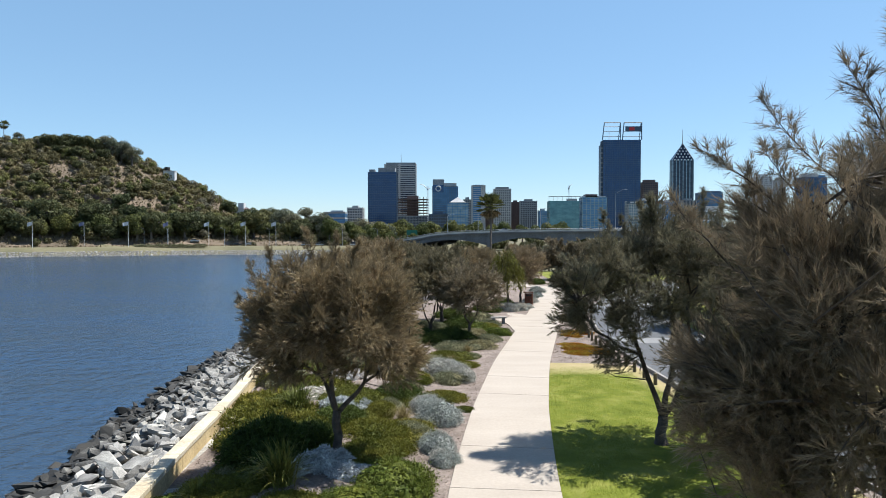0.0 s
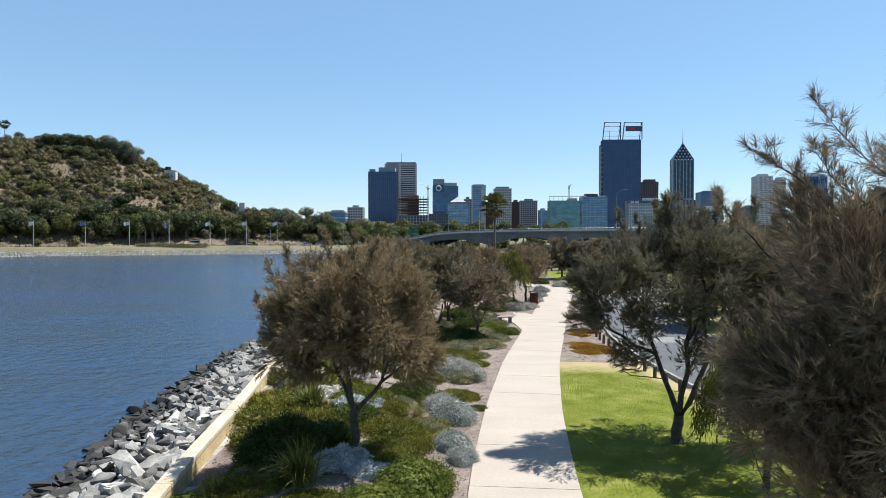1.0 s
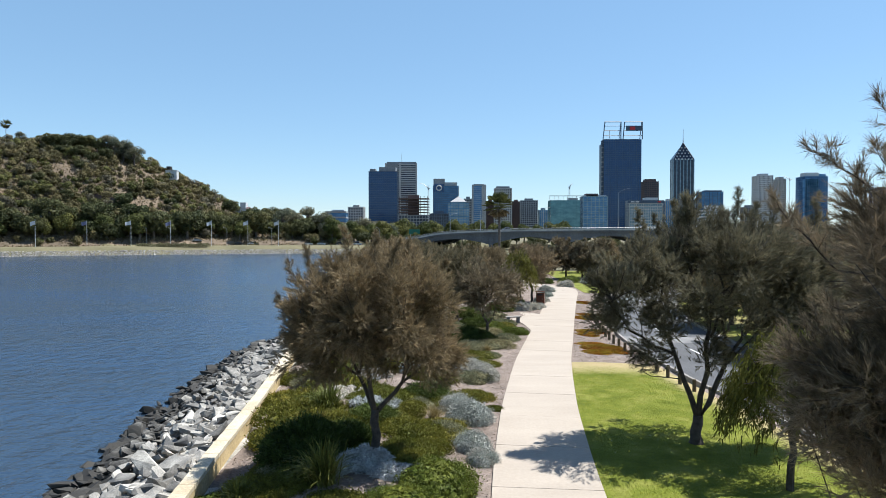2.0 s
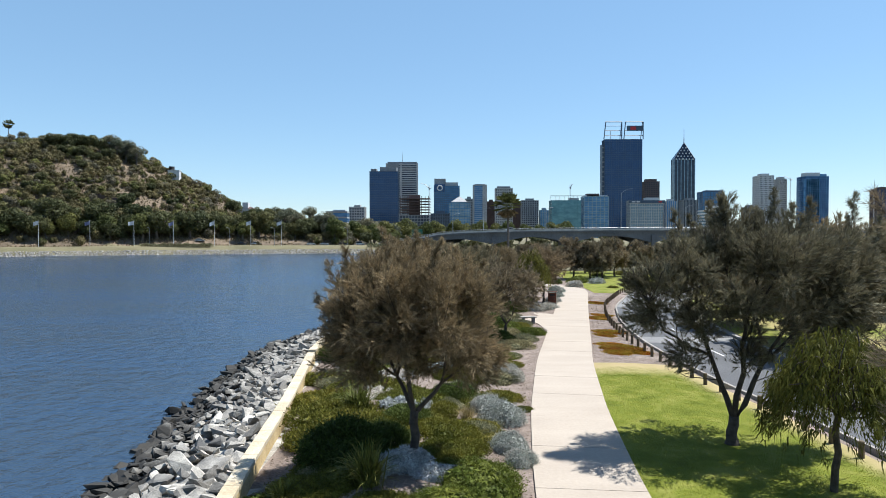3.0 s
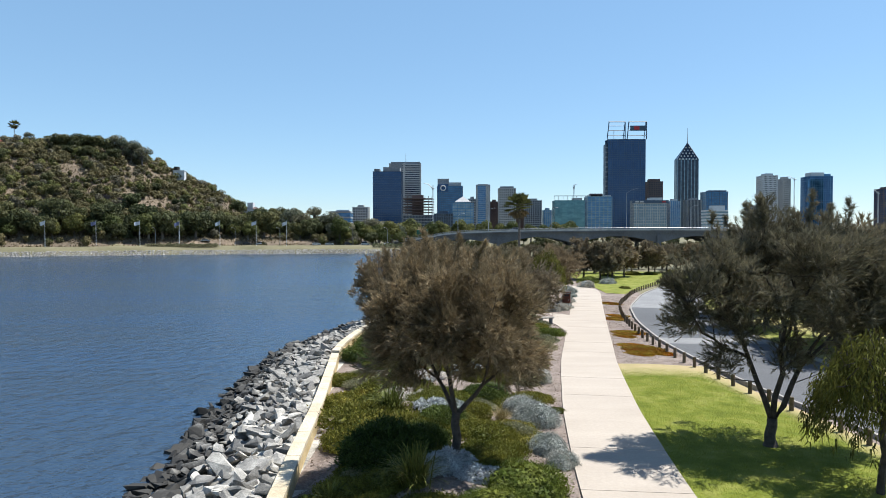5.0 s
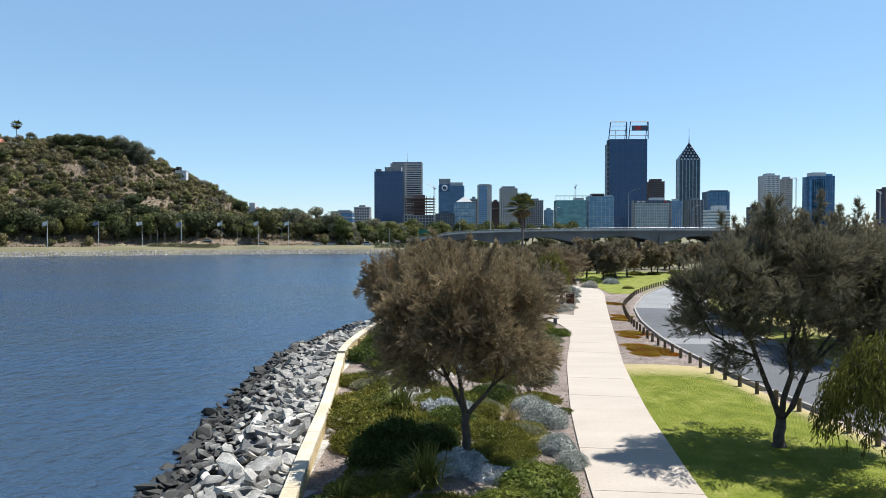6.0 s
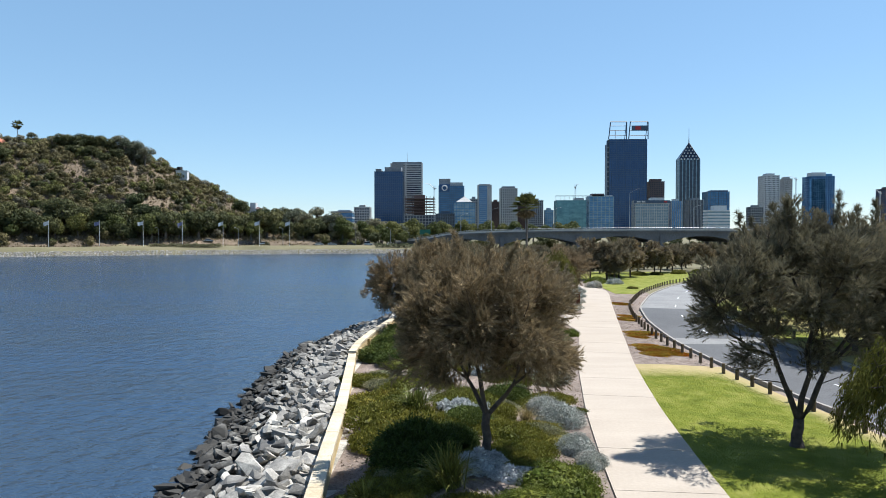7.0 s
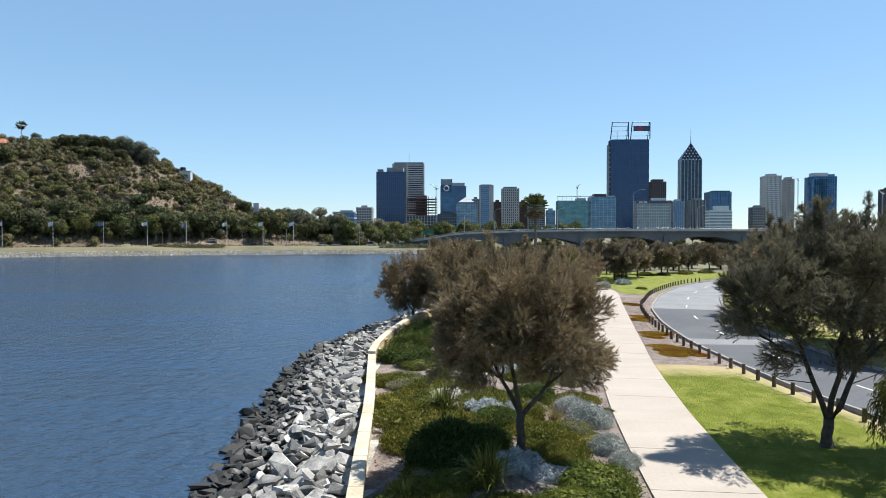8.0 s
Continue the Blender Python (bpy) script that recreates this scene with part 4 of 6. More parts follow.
sheoak("sheoak", (6.4, 8.7, -0.1), [(-1.6, -0.6, 5.2), (-0.4, 0.3, 7.4), (0.8, 0.8, 6.5), (-1.2, 0.8, 6.4), (-1.7, -0.4, 7.6), (1.2, -1.0, 5.5)], (-0.1, -0.2, 5.65, 3.0, 2.9, 2.35), 23,
       "grey_needle", "tall grey-brown sheoak with feathery upright shoots", 200, 70, 27, 1.6, 0.17, width=0.0066, length=0.135, droop=0.0, spike=7, clump_r=0.50, hollow=0.3, low=-0.8,
       lobes=((-2.75, -0.5, 5.3, 0.28, 14), (-2.5, -0.4, 4.4, 0.3, 10), (-1.3, 0.2, 7.5, 0.3, 10), (-0.7, 0.1, 7.9, 0.28, 10), (0.3, 0.0, 8.3, 0.3, 12), (0.4, 0.2, 7.9, 0.4, 12), (-2.7, -0.3, 7.0, 0.3, 9), (-3.1, -0.4, 5.75, 0.25, 9), (-3.0, -0.6, 4.9, 0.25, 8), (-2.3, -0.3, 6.3, 0.35, 12)),
       plumes=(((-1.35, -0.5, 6.9), (-2.65, -0.5, 8.28)), ((-2.3, -0.2, 7.2), (-3.22, -0.2, 7.9)), ((-1.4, -1.0, 7.3), (-2.15, -1.0, 8.58)), ((-1.0, -1.0, 7.5), (-1.7, -1.0, 8.9)),
               ((-1.9, -0.3, 7.2), (-2.6, -0.3, 7.9)), ((-2.6, 0.4, 6.6), (-3.3, 0.4, 7.4)), ((-0.4, -0.4, 8.2), (-0.9, -0.4, 9.3))))
weeper("weeping_tree", (8.5, 19.3, -0.06), 5, 4.75, 1.6, "weeping_leaf", "small weeping tree with yellow-green hanging leaves", 300)

# copies of two smaller sheoaks along the garden and the far lawn
small_a = sheoak("sheoak", (1.5, 44.0, -0.05), [(-0.6, 0.0, 2.8), (0.5, 0.2, 3.2), (0.0, -0.5, 3.0)], (0.0, 0.0, 3.5, 2.45, 2.3, 1.85), 31, "olive_needle",
                 "small olive-brown sheoak in the garden bed", 80, 34, 12, 1.3, 0.10, width=0.036, length=0.24, droop=0.12, clump_r=0.5, low=-0.8, spike=6, group="garden sheoaks")
small_b = sheoak("sheoak", (-1.2, 46.5, 0.0), [(-0.9, 0.0, 3.2), (0.5, 0.5, 3.6), (0.7, -0.4, 3.0)], (0.1, 0.0, 3.85, 2.9, 2.5, 2.1), 32, "brown_needle",
                 "spreading brown sheoak in the garden bed", 110, 36, 12, 0.9, 0.12, width=0.036, length=0.24, droop=0.12, clump_r=0.55, low=-0.8, spike=8, group="garden sheoaks")
small_c = sheoak("sheoak", (-8.9, 57.0, -0.2), [(-0.9, 0.0, 3.2), (0.5, 0.5, 3.6), (0.7, -0.4, 3.0)], (-0.2, 0.0, 3.2, 3.2, 2.7, 2.6), 33, "brown_needle",
                 "dense brown rounded sheoak beside the river wall", 150, 40, 12, 0.9, 0.12, width=0.038, length=0.24, droop=0.12, clump_r=0.55, spike=8, low=-0.95, group="garden sheoaks")
SPOTS_A = [(7.3, 68.5, 1.12, 40), (-3.4, 62.0, 1.0, 15)]
SPOTS_B = [(-5.0, 49.0, 1.1, 130), (-5.6, 56.5, 1.15, 10), (1.0, 74.0, 0.9, 250), (-3.2, 53.0, 1.05, 70), (-0.4, 52.0, 1.0, 200), (3.2, 78.0, 0.9, 20)]
SPOTS_C = [(20.8, 52.5, 1.32, 80), (22.0, 45.0, 1.42, 180), (25.6, 38.0, 1.45, 300), (19.6, 40.5, 1.3, 255), (23.5, 61.0, 1.35, 30), (31.0, 72.0, 1.4, 130), (36.0, 58.0, 1.5, 210), (40, 88, 1.3, 20), (4.5, 82.0, 0.9, 75)]
small_d = sheoak("sheoak", (20.0, 102.5, -0.05), [(-0.6, 0.0, 2.8), (0.6, 0.2, 3.2), (0.0, -0.5, 3.0)], (0.0, 0.0, 3.0, 2.5, 2.4, 2.1), 34, "olive_needle",
                 "small dark sheoak on the far lawn", 70, 20, 9, 1.2, 0.11, width=0.10, length=0.36, droop=0.1, clump_r=0.5, spike=3, low=-0.9, group="far lawn sheoaks")
# extra trees: their dark low foliage stands in for the bridge's shade
small_e = sheoak("sheoak", (14.0, 150.0, -0.05), [(-0.8, 0.0, 2.4), (0.8, 0.2, 2.8), (0.0, -0.6, 2.6)], (0.0, 0.0, 2.7, 3.2, 2.6, 2.3), 35, "olive_needle",
                 "broad dark sheoak with low foliage, added to fill in shade beyond the lawn", 70, 16, 8, 0.8, 0.14, width=0.16, length=0.42, droop=0.25, spike=2, low=-0.95, clump_r=0.6, group="trees beyond the lawn")
SPOTS_E = [(14, 128, 0.95, 120), (19, 130, 1.0, 20), (24, 133, 0.95, 220), (29, 132, 1.0, 140), (34, 136, 0.95, 60), (39, 137, 1.0, 300), (44.5, 142, 1.0, 30), (51, 143, 1.05, 99), (57, 148, 1.05, 10), (64, 152, 1.1, 70),
           (32, 174, 0.75, 130), (48, 180, 0.8, 40), (57, 182, 0.85, 250), (66, 186, 0.9, 310), (76, 188, 0.95, 5), (86, 192, 1.0, 77), (78, 172, 1.0, 33)]
SPOTS_D = [(12.4, 104.0, 1.03, 70), (25.0, 112.0, 1.23, 200), (36.5, 126.0, 1.08, 310), (28.5, 121, 1.08, 90), (22, 122, 1.08, 10), (33, 122, 0.98, 50), (41, 134, 1.08, 250),]
SPOTS_D2 = [(17.0, 106.0, 1.3, 60), (19.4, 104.6, 1.2, 160), (22.0, 107.5, 1.3, 280), (31.0, 119.0, 1.19, 20), (44.0, 131.0, 1.1, 100), (56, 140, 1.15, 40), (14, 116, 1.1, 0), (49, 138, 1.1, 150), (20.0, 102.5, 1.18, 75)]
for model, spots in ((small_e, SPOTS_E), (small_d, SPOTS_D), (small_d, SPOTS_D2), (small_a, SPOTS_A), (small_b, SPOTS_B), (small_c, SPOTS_C)):
    for x, y, k, turn in spots:
        z = float(ground_height(np.array([x]), np.array([y]))[0])
        copy_thing(model, pose(x, y, z, 0, 0, turn) @ Matrix.Scale(k, 4))
weeper("weeping_tree", (5.3, 62.3, 0.0), 6, 6.0, 1.6, "weeping_leaf", "small weeping tree with bright yellow-green leaves", 200)

# ---- garden bed ----
for row in ((-0.05, 22.45, 0.62, 0.62, 1.0), (0.25, 21.35, 0.52, 0.52, 0.95), (-0.1, 25.7, 0.95, 0.85, 0.9), (-0.55, 26.9, 0.7, 0.7, 1.0), (0.75, 32.9, 0.85, 0.85, 0.9), (-0.15, 33.6, 0.95, 0.9, 0.9),
            (0.3, 34.8, 0.7, 0.7, 0.9), (5.5, 61.8, 1.0, 0.9, 0.8), (6.6, 62.8, 0.9, 0.8, 0.8), (7.4, 64.0, 0.7, 0.7, 0.8), (9.6, 75.5, 0.9, 0.8, 0.8), (8.4, 69.6, 0.9, 0.8, 0.7),
            (14.3, 89.6, 1.25, 1.1, 0.8), (18.6, 96.0, 1.3, 1.0, 0.7), (10.6, 81.5, 1.1, 0.9, 0.8)):
    x, y, rx, ry, h = row
    shrub("silver", x, y, rx * 1.04, ry * 1.04, h)
for row in ((-1.15, 19.1, 1.45, 1.25, 0.85), (-6.7, 17.9, 1.3, 1.2, 0.45), (3.5, 47.4, 1.1, 0.9, 0.9), (2.2, 49.2, 1.3, 1.0, 0.8), (-1.9, 17.6, 1.2, 1.1, 0.7), (16.0, 97.5, 1.6, 1.3, 1.1)):
    x, y, rx, ry, h = row
    shrub("green", x, y, rx, ry, h)
for row in ((-5.15, 21.3, 1.55, 1.35, 0.95), (-4.1, 22.3, 1.0, 0.9, 0.9), (-7.4, 46.5, 1.7, 1.7, 0.9), (-6.2, 50.0, 1.6, 1.5, 0.9), (-2.2, 43.5, 1.5, 1.3, 0.7), (0.2, 44.8, 1.3, 1.2, 0.7),
            (-7.9, 42.6, 1.5, 1.5, 0.9), (-8.2, 39.0, 1.3, 1.5, 0.9), (-7.2, 37.6, 1.2, 1.2, 0.8), (-6.2, 44.0, 1.5, 1.4, 0.9), (-3.6, 24.6, 1.0, 0.9, 0.8), (-4.9, 40.5, 1.4, 1.3, 0.6), (5.2, 66.2, 1.2, 1.1, 0.8), (12.4, 96.0, 1.3, 1.2, 0.8), (-1.8, 28.6, 1.0, 0.9, 0.8)):
    x, y, rx, ry, h = row
    shrub("dark", x, y, rx, ry, h)
for row in ((-2.3, 23.6, 1.5, 1.1, 1.0), (-1.3, 24.2, 1.2, 1.0, 0.9), (-6.3, 26.0, 1.7, 2.0, 1.3), (-7.2, 29.0, 1.4, 2.2, 1.3), (-5.6, 30.0, 1.8, 1.8, 1.2), (-7.9, 33.0, 1.2, 2.0, 1.2), (-3.4, 27.4, 1.6, 1.4, 1.0),
            (-1.0, 28.0, 1.0, 0.9, 1.2), (-4.6, 24.0, 1.3, 1.4, 1.5), (-6.3, 23.2, 1.2, 1.4, 1.5), (-1.5, 22.4, 1.0, 0.7, 1.0), (0.9, 27.5, 0.5, 0.45, 1.2), (-5.7, 18.9, 1.2, 1.0, 1.0), (-3.4, 17.4, 1.2, 0.9, 0.9),
            (0.6, 38.5, 1.2, 1.3, 0.8), (-2.7, 20.4, 0.7, 0.5, 0.8)):
    x, y, rx, ry, h = row
    shrub("cover", x, y, rx, ry, h)
for row in ((-3.25, 20.1, 1.05, 0.75, 0.75), (-2.3, 19.6, 0.8, 0.6, 0.7), (-3.7, 26.1, 1.1, 0.8, 0.7), (-2.9, 26.7, 0.7, 0.6, 0.8), (-5.3, 28.6, 1.0, 0.8, 0.7), (-4.5, 31.8, 1.0, 0.9, 0.8), (-2.6, 33.4, 1.1, 1.0, 0.7)):
    x, y, rx, ry, h = row
    shrub("blue", x, y, rx, ry, h)
for row in ((1.8, 42.0, 1.3, 1.4, 0.7), (2.6, 44.6, 1.1, 1.1, 0.7), (0.5, 41.0, 1.4, 1.2, 0.7), (1.2, 38.8, 1.0, 1.0, 0.5), (3.2, 52.0, 1.2, 1.0, 0.7), (-0.4, 37.0, 1.2, 1.2, 0.5), (1.6, 47.2, 1.2, 1.2, 0.6), (-4.4, 35.0, 1.4, 1.3, 0.7)):
    x, y, rx, ry, h = row
    shrub("sage", x, y, rx, ry, h)
for row in ((8.4, 42.0, 1.1, 1.2, 1.0), (7.9, 40.6, 0.8, 0.7, 1.0), (9.1, 41.0, 0.8, 0.6, 0.9), (8.0, 43.4, 0.7, 0.8, 1.0), (9.2, 49.2, 0.9, 1.1, 1.0), (8.6, 47.6, 0.6, 0.8, 1.0), (10.3, 57.2, 0.9, 1.0, 1.0), (11.0, 59.5, 0.7, 1.0, 1.0), (12.6, 69.5, 0.9, 1.1, 1.0)):
    x, y, rx, ry, h = row
    shrub("rust", x, y, rx * 1.3, ry * 1.3, h * 0.8)
for row in ((27.5, 116.5, 1.5, 1.2, 0.8), (31.0, 117.5, 1.3, 1.0, 0.8), (36.0, 121.0, 1.6, 1.2, 0.8), (41.0, 124.5, 1.6, 1.2, 0.7), (22.5, 113.5, 1.2, 1.0, 0.7), (-6.9, 36.5, 1.1, 1.3, 0.6), (3.0, 50.2, 0.9, 0.8, 0.8), (-5.2, 33.0, 1.2, 1.0, 0.6), (19.0, 88.0, 0.8, 0.8, 0.7)):
    x, y, rx, ry, h = row
    shrub("fresh", x, y, rx, ry, h)
for i, (x, y, rx, h) in enumerate(((-2.6, 41.2, 1.5, 0.7), (-0.6, 42.6, 1.3, 0.7), (0.9, 43.2, 1.2, 0.8), (-1.4, 47.6, 1.5, 0.8), (1.0, 49.8, 1.4, 0.7), (-3.2, 45.4, 1.5, 0.8), (2.4, 55.2, 1.3, 0.8), (0.4, 54.6, 1.5, 0.7),
                                   (-3.0, 38.0, 1.3, 0.6), (-2.0, 36.2, 1.2, 0.6), (3.4, 60.5, 1.3, 0.8), (-4.6, 47.2, 1.6, 0.8))):
    shrub("dark" if i % 3 else "sage", x, y, rx, rx * 0.85, h)
rng = np.random.default_rng(88)
for i in range(64):
    y = rng.uniform(16.5, 42)
    wx, pxx = np.interp(y, wall_line[:, 1], wall_line[:, 0]), np.interp(y, path_line[:, 1][:-30], path_line[:, 0][:-30]) - 1.5
    x = rng.uniform(wx + 1.5, wx + 1.5 + (pxx - wx - 1.5) * 0.86)
    kind = ("cover", "cover", "fresh", "cover", "sage")[i % 5]
    shrub(kind, x, y, rng.uniform(0.55, 1.1), rng.uniform(0.55, 1.1), rng.uniform(0.5, 1.0) if kind != "cover" else rng.uniform(0.8, 1.5))
for i, (x, y, n, L) in enumerate(((-4.1, 18.75, 300, 1.3), (-5.5, 26.6, 260, 1.3), (-6.3, 18.4, 120, 0.75), (-5.9, 32.6, 160, 0.9), (-7.0, 27.6, 90, 0.6))):
    blades_clump("flax", (x, y), 50 + i, n, L, 0.045, "flax_leaf", "strappy dark green flax clump", 0.75, group="flax clumps")
for i, (x, y, n, L) in enumerate(((-1.35, 25.3, 420, 0.75), (-1.0, 36.0, 300, 0.7), (1.3, 40.0, 300, 0.6), (0.4, 36.6, 300, 0.6))):
    blades_clump("tussock_grass", (x, y), 60 + i, n, L, 0.012, "straw", "straw-coloured tussock grass in mulch", 0.8, group="tussocks")


# ---- wood chips strewn over the mulch ----
def build_chips():
    rng = np.random.default_rng(41)
    n = 42000
    y = 15 + 62 * rng.uniform(0, 1, n) ** 1.6
    wx = np.interp(y, np.r_[wall_line[:, 1], wall_line_far[:, 1], 80], np.r_[wall_line[:, 0], wall_line_far[:, 0], -4]) + 0.4
    mid = np.interp(y, path_line[:, 1][:-30], path_line[:, 0][:-30])
    kx = np.interp(y, kerb_line[:, 1], kerb_line[:, 0]) - 0.2
    right = rng.uniform(0, 1, n) < 0.35
    x = np.where(right, mid + 1.52 + rng.uniform(0, 1, n) * (kx - mid - 1.52), wx + rng.uniform(0, 1, n) * (mid - 1.55 - wx))
    keep = ~right | (y > 37.4)
    x, y = x[keep], y[keep]
    p = np.stack((x, y, ground_height(x, y) + 0.012), 1)
    v, f = leaf_soup(rng, p, rng.normal(size=p.shape) * (1, 1, 0.12), 0.075, 0.4, 0.1)
    tagged(obj("wood_chips", tri_mesh("wood_chips", v, f), M["chip"]), "weathered grey-brown wood chips over the beds", "mulch", kind="stuff")


build_chips()


# ---- standing grass on the near lawn ----
def build_grass():
    rng = np.random.default_rng(43)
    n = 90000
    y = 15.5 + 20.5 * rng.uniform(0, 1, n) ** 1.3
    a = np.interp(y, path_line[:, 1][:-30], path_line[:, 0][:-30]) + 1.5
    b = np.interp(y, kerb_line[:, 1], kerb_line[:, 0]) - 1.3
    x = a + rng.uniform(0, 1, n) * (b - a)
    keep = rng.uniform(0, 1, n) > 0.9 * smoothstep((y - 33) / 3.2)
    x, y = x[keep], y[keep]
    p = np.stack((x, y, ground_height(x, y) + 0.03), 1)
    v, f = leaf_soup(rng, p, np.repeat([(0.0, 0.0, 1.0)], len(p), 0), 0.032, 0.34, 0.8)
    tagged(obj("grass", tri_mesh("grass", v, f), M["blade"]), "short green grass blades of the lawn", "grass", kind="stuff")


build_grass()


# ---- bollards ----
def build_bollards():
    line = offset(kerb_line, -1.0)
    s = np.r_[0, np.cumsum(np.linalg.norm(np.diff(line, axis=0), axis=1))]
    soup = Soup().tube([(0, 0, -0.25), (0, 0, 0.56), (0, 0, 0.585)], [0.092, 0.088, 0.07], 12)
    me = soup.mesh("bollard")
    me.materials.append(M["post"])
    start = np.interp(26.7, line[:, 1], s)
    for i in range(-8, 58):
        u = start + i * 1.46
        x, y = np.interp(u, s, line[:, 0]), np.interp(u, s, line[:, 1])
        z = float(ground_height(np.array([x]), np.array([y]))[0])
        ob = new("bollard", me)
        ob.matrix_basis = pose(x, y, z + random.uniform(-0.02, 0.02), random.uniform(-1.5, 1.5), random.uniform(-1.5, 1.5), random.uniform(0, 360))
        tagged(ob, "short round treated-pine bollard beside the road", "bollard", "roadside bollards")
    line = offset(kerb_line, ROAD_WIDTH + 1.4)
    for y in np.arange(26, 70, 2.9):
        x = np.interp(y, line[:, 1], line[:, 0])
        ob = new("bollard", me)
        ob.matrix_basis = pose(x, y, float(ground_height(np.array([x]), np.array([y]))[0]), 0, 0, y * 50)
        tagged(ob, "short round treated-pine bollard beside the road", "bollard", "roadside bollards")


build_bollards()


# ---- litter bin and low plaque ----
def build_bin(x, y):
    b = tagged(empty("litter_bin", (x, y, 0.0), -12), "rust-brown steel litter bin enclosure beside the path", "litter bin")
    part("body", Soup().box(-0.40, 0.40, -0.36, 0.36, -0.05, 1.02), M["rust"], b)
    part("lid", Soup().box(-0.52, 0.46, -0.42, 0.42, 1.14, 1.19), M["rust"], b)
    for sx in (-0.36, 0.36):
        part("bracket", Soup().box(sx - 0.02, sx + 0.02, -0.3, 0.3, 1.02, 1.14), M["rust"], b)
    door = part("door", Soup().box(-0.32, 0.32, -0.385, -0.362, 0.06, 0.72), M["rust"], b, "rusted steel door with a dark slot above")
    part("handle", Soup().tube([(0.22, -0.40, 0.35), (0.22, -0.40, 0.5)], 0.012, 6), M["steel"], door)
    part("slot", Soup().box(-0.24, 0.24, -0.375, -0.361, 0.78, 0.95), M["rubber"], b)


# the low plaque, modelled as a bench-like slab on two legs
def build_plaque(x, y):
    b = tagged(empty("bench", (x, y, 0.0), 10), "low pale plaque like a small table beside the path", "bench")
    part("seat", Soup().box(-0.62, 0.62, -0.24, 0.24, 0.42, 0.50), M["kerb"], b)
    for sx in (-0.4, 0.4):
        part("leg", Soup().box(sx - 0.09, sx + 0.09, -0.2, 0.2, -0.05, 0.42), M["bridge"], b)


build_bin(8.1, 68.2)
build_plaque(4.0, 53.2)


# ---- limestone river wall, in blocks ----
def build_wall():
    wall = tagged(new("wall_river"), "low cream limestone block wall along the river", "wall", kind="structure")

    def run(line, length, piers):
        s = np.r_[0, np.cumsum(np.linalg.norm(np.diff(line, axis=0), axis=1))]
        n = int(s[-1] / length)
        for i in range(n):
            u = (i + 0.5) * length
            x, y = np.interp(u, s, line[:, 0]), np.interp(u, s, line[:, 1])
            x2, y2 = np.interp(u + 0.1, s, line[:, 0]), np.interp(u + 0.1, s, line[:, 1])
            turn = math.degrees(math.atan2(y2 - y, x2 - x)) - 90
            for k, (z0, z1, w) in enumerate(((-0.62, 0.235, 0.185), (0.245, 0.40, 0.215))):
                shift = 0.25 * length if k == 0 else 0.0
                h = length / 2 - 0.005
                bm = bmesh.new()
                bmesh.ops.create_cube(bm, size=1.0, matrix=Matrix.Diagonal((2 * w, 2 * h, z1 - z0, 1)))
                bmesh.ops.bevel(bm, geom=bm.edges[:], offset=0.016, segments=1, affect="EDGES")
                me = bpy.data.meshes.new("block")
                bm.to_mesh(me)
                bm.free()
                b = obj("block", me, M["limestone" if k else "yellow_stone"], wall)
                b.matrix_basis = pose(x, y, (z0 + z1) / 2 + random.uniform(-0.006, 0.006), 0, 0, turn + random.uniform(-0.4, 0.4)) @ pose(random.uniform(-0.006, 0.006), shift, 0)
            if piers and i % 3 == 1:
                b = part("pier", Soup().box(-0.08, 0.10, -0.22, 0.22, -0.62, 0.23), M["yellow_stone"], wall)
                b.matrix_basis = pose(x, y, 0, 0, 0, turn) @ pose(0.26, 0, 0)

    run(wall_line, 1.22, False)
    run(wall_line_far, 1.22, True)


# ---- riprap ----
def rock_shape(seed):
    rng = np.random.default_rng(seed)
    bm = bmesh.new()
    for p in unit(np.sign(rng.normal(size=(14, 3))) * rng.uniform(0.25, 1.0, (14, 3))) * rng.uniform(0.8, 1.1, (14, 1)) * (1.0, 0.8, 0.45):
        bm.verts.new(p)
    bmesh.ops.convex_hull(bm, input=bm.verts)
    bmesh.ops.delete(bm, geom=[v for v in bm.verts if not v.link_faces], context="VERTS")
    bmesh.ops.triangulate(bm, faces=bm.faces[:])
    me = bpy.data.meshes.new("rock")
    bm.to_mesh(me)
    bm.free()
    me.materials.append(M["granite"])
    return me


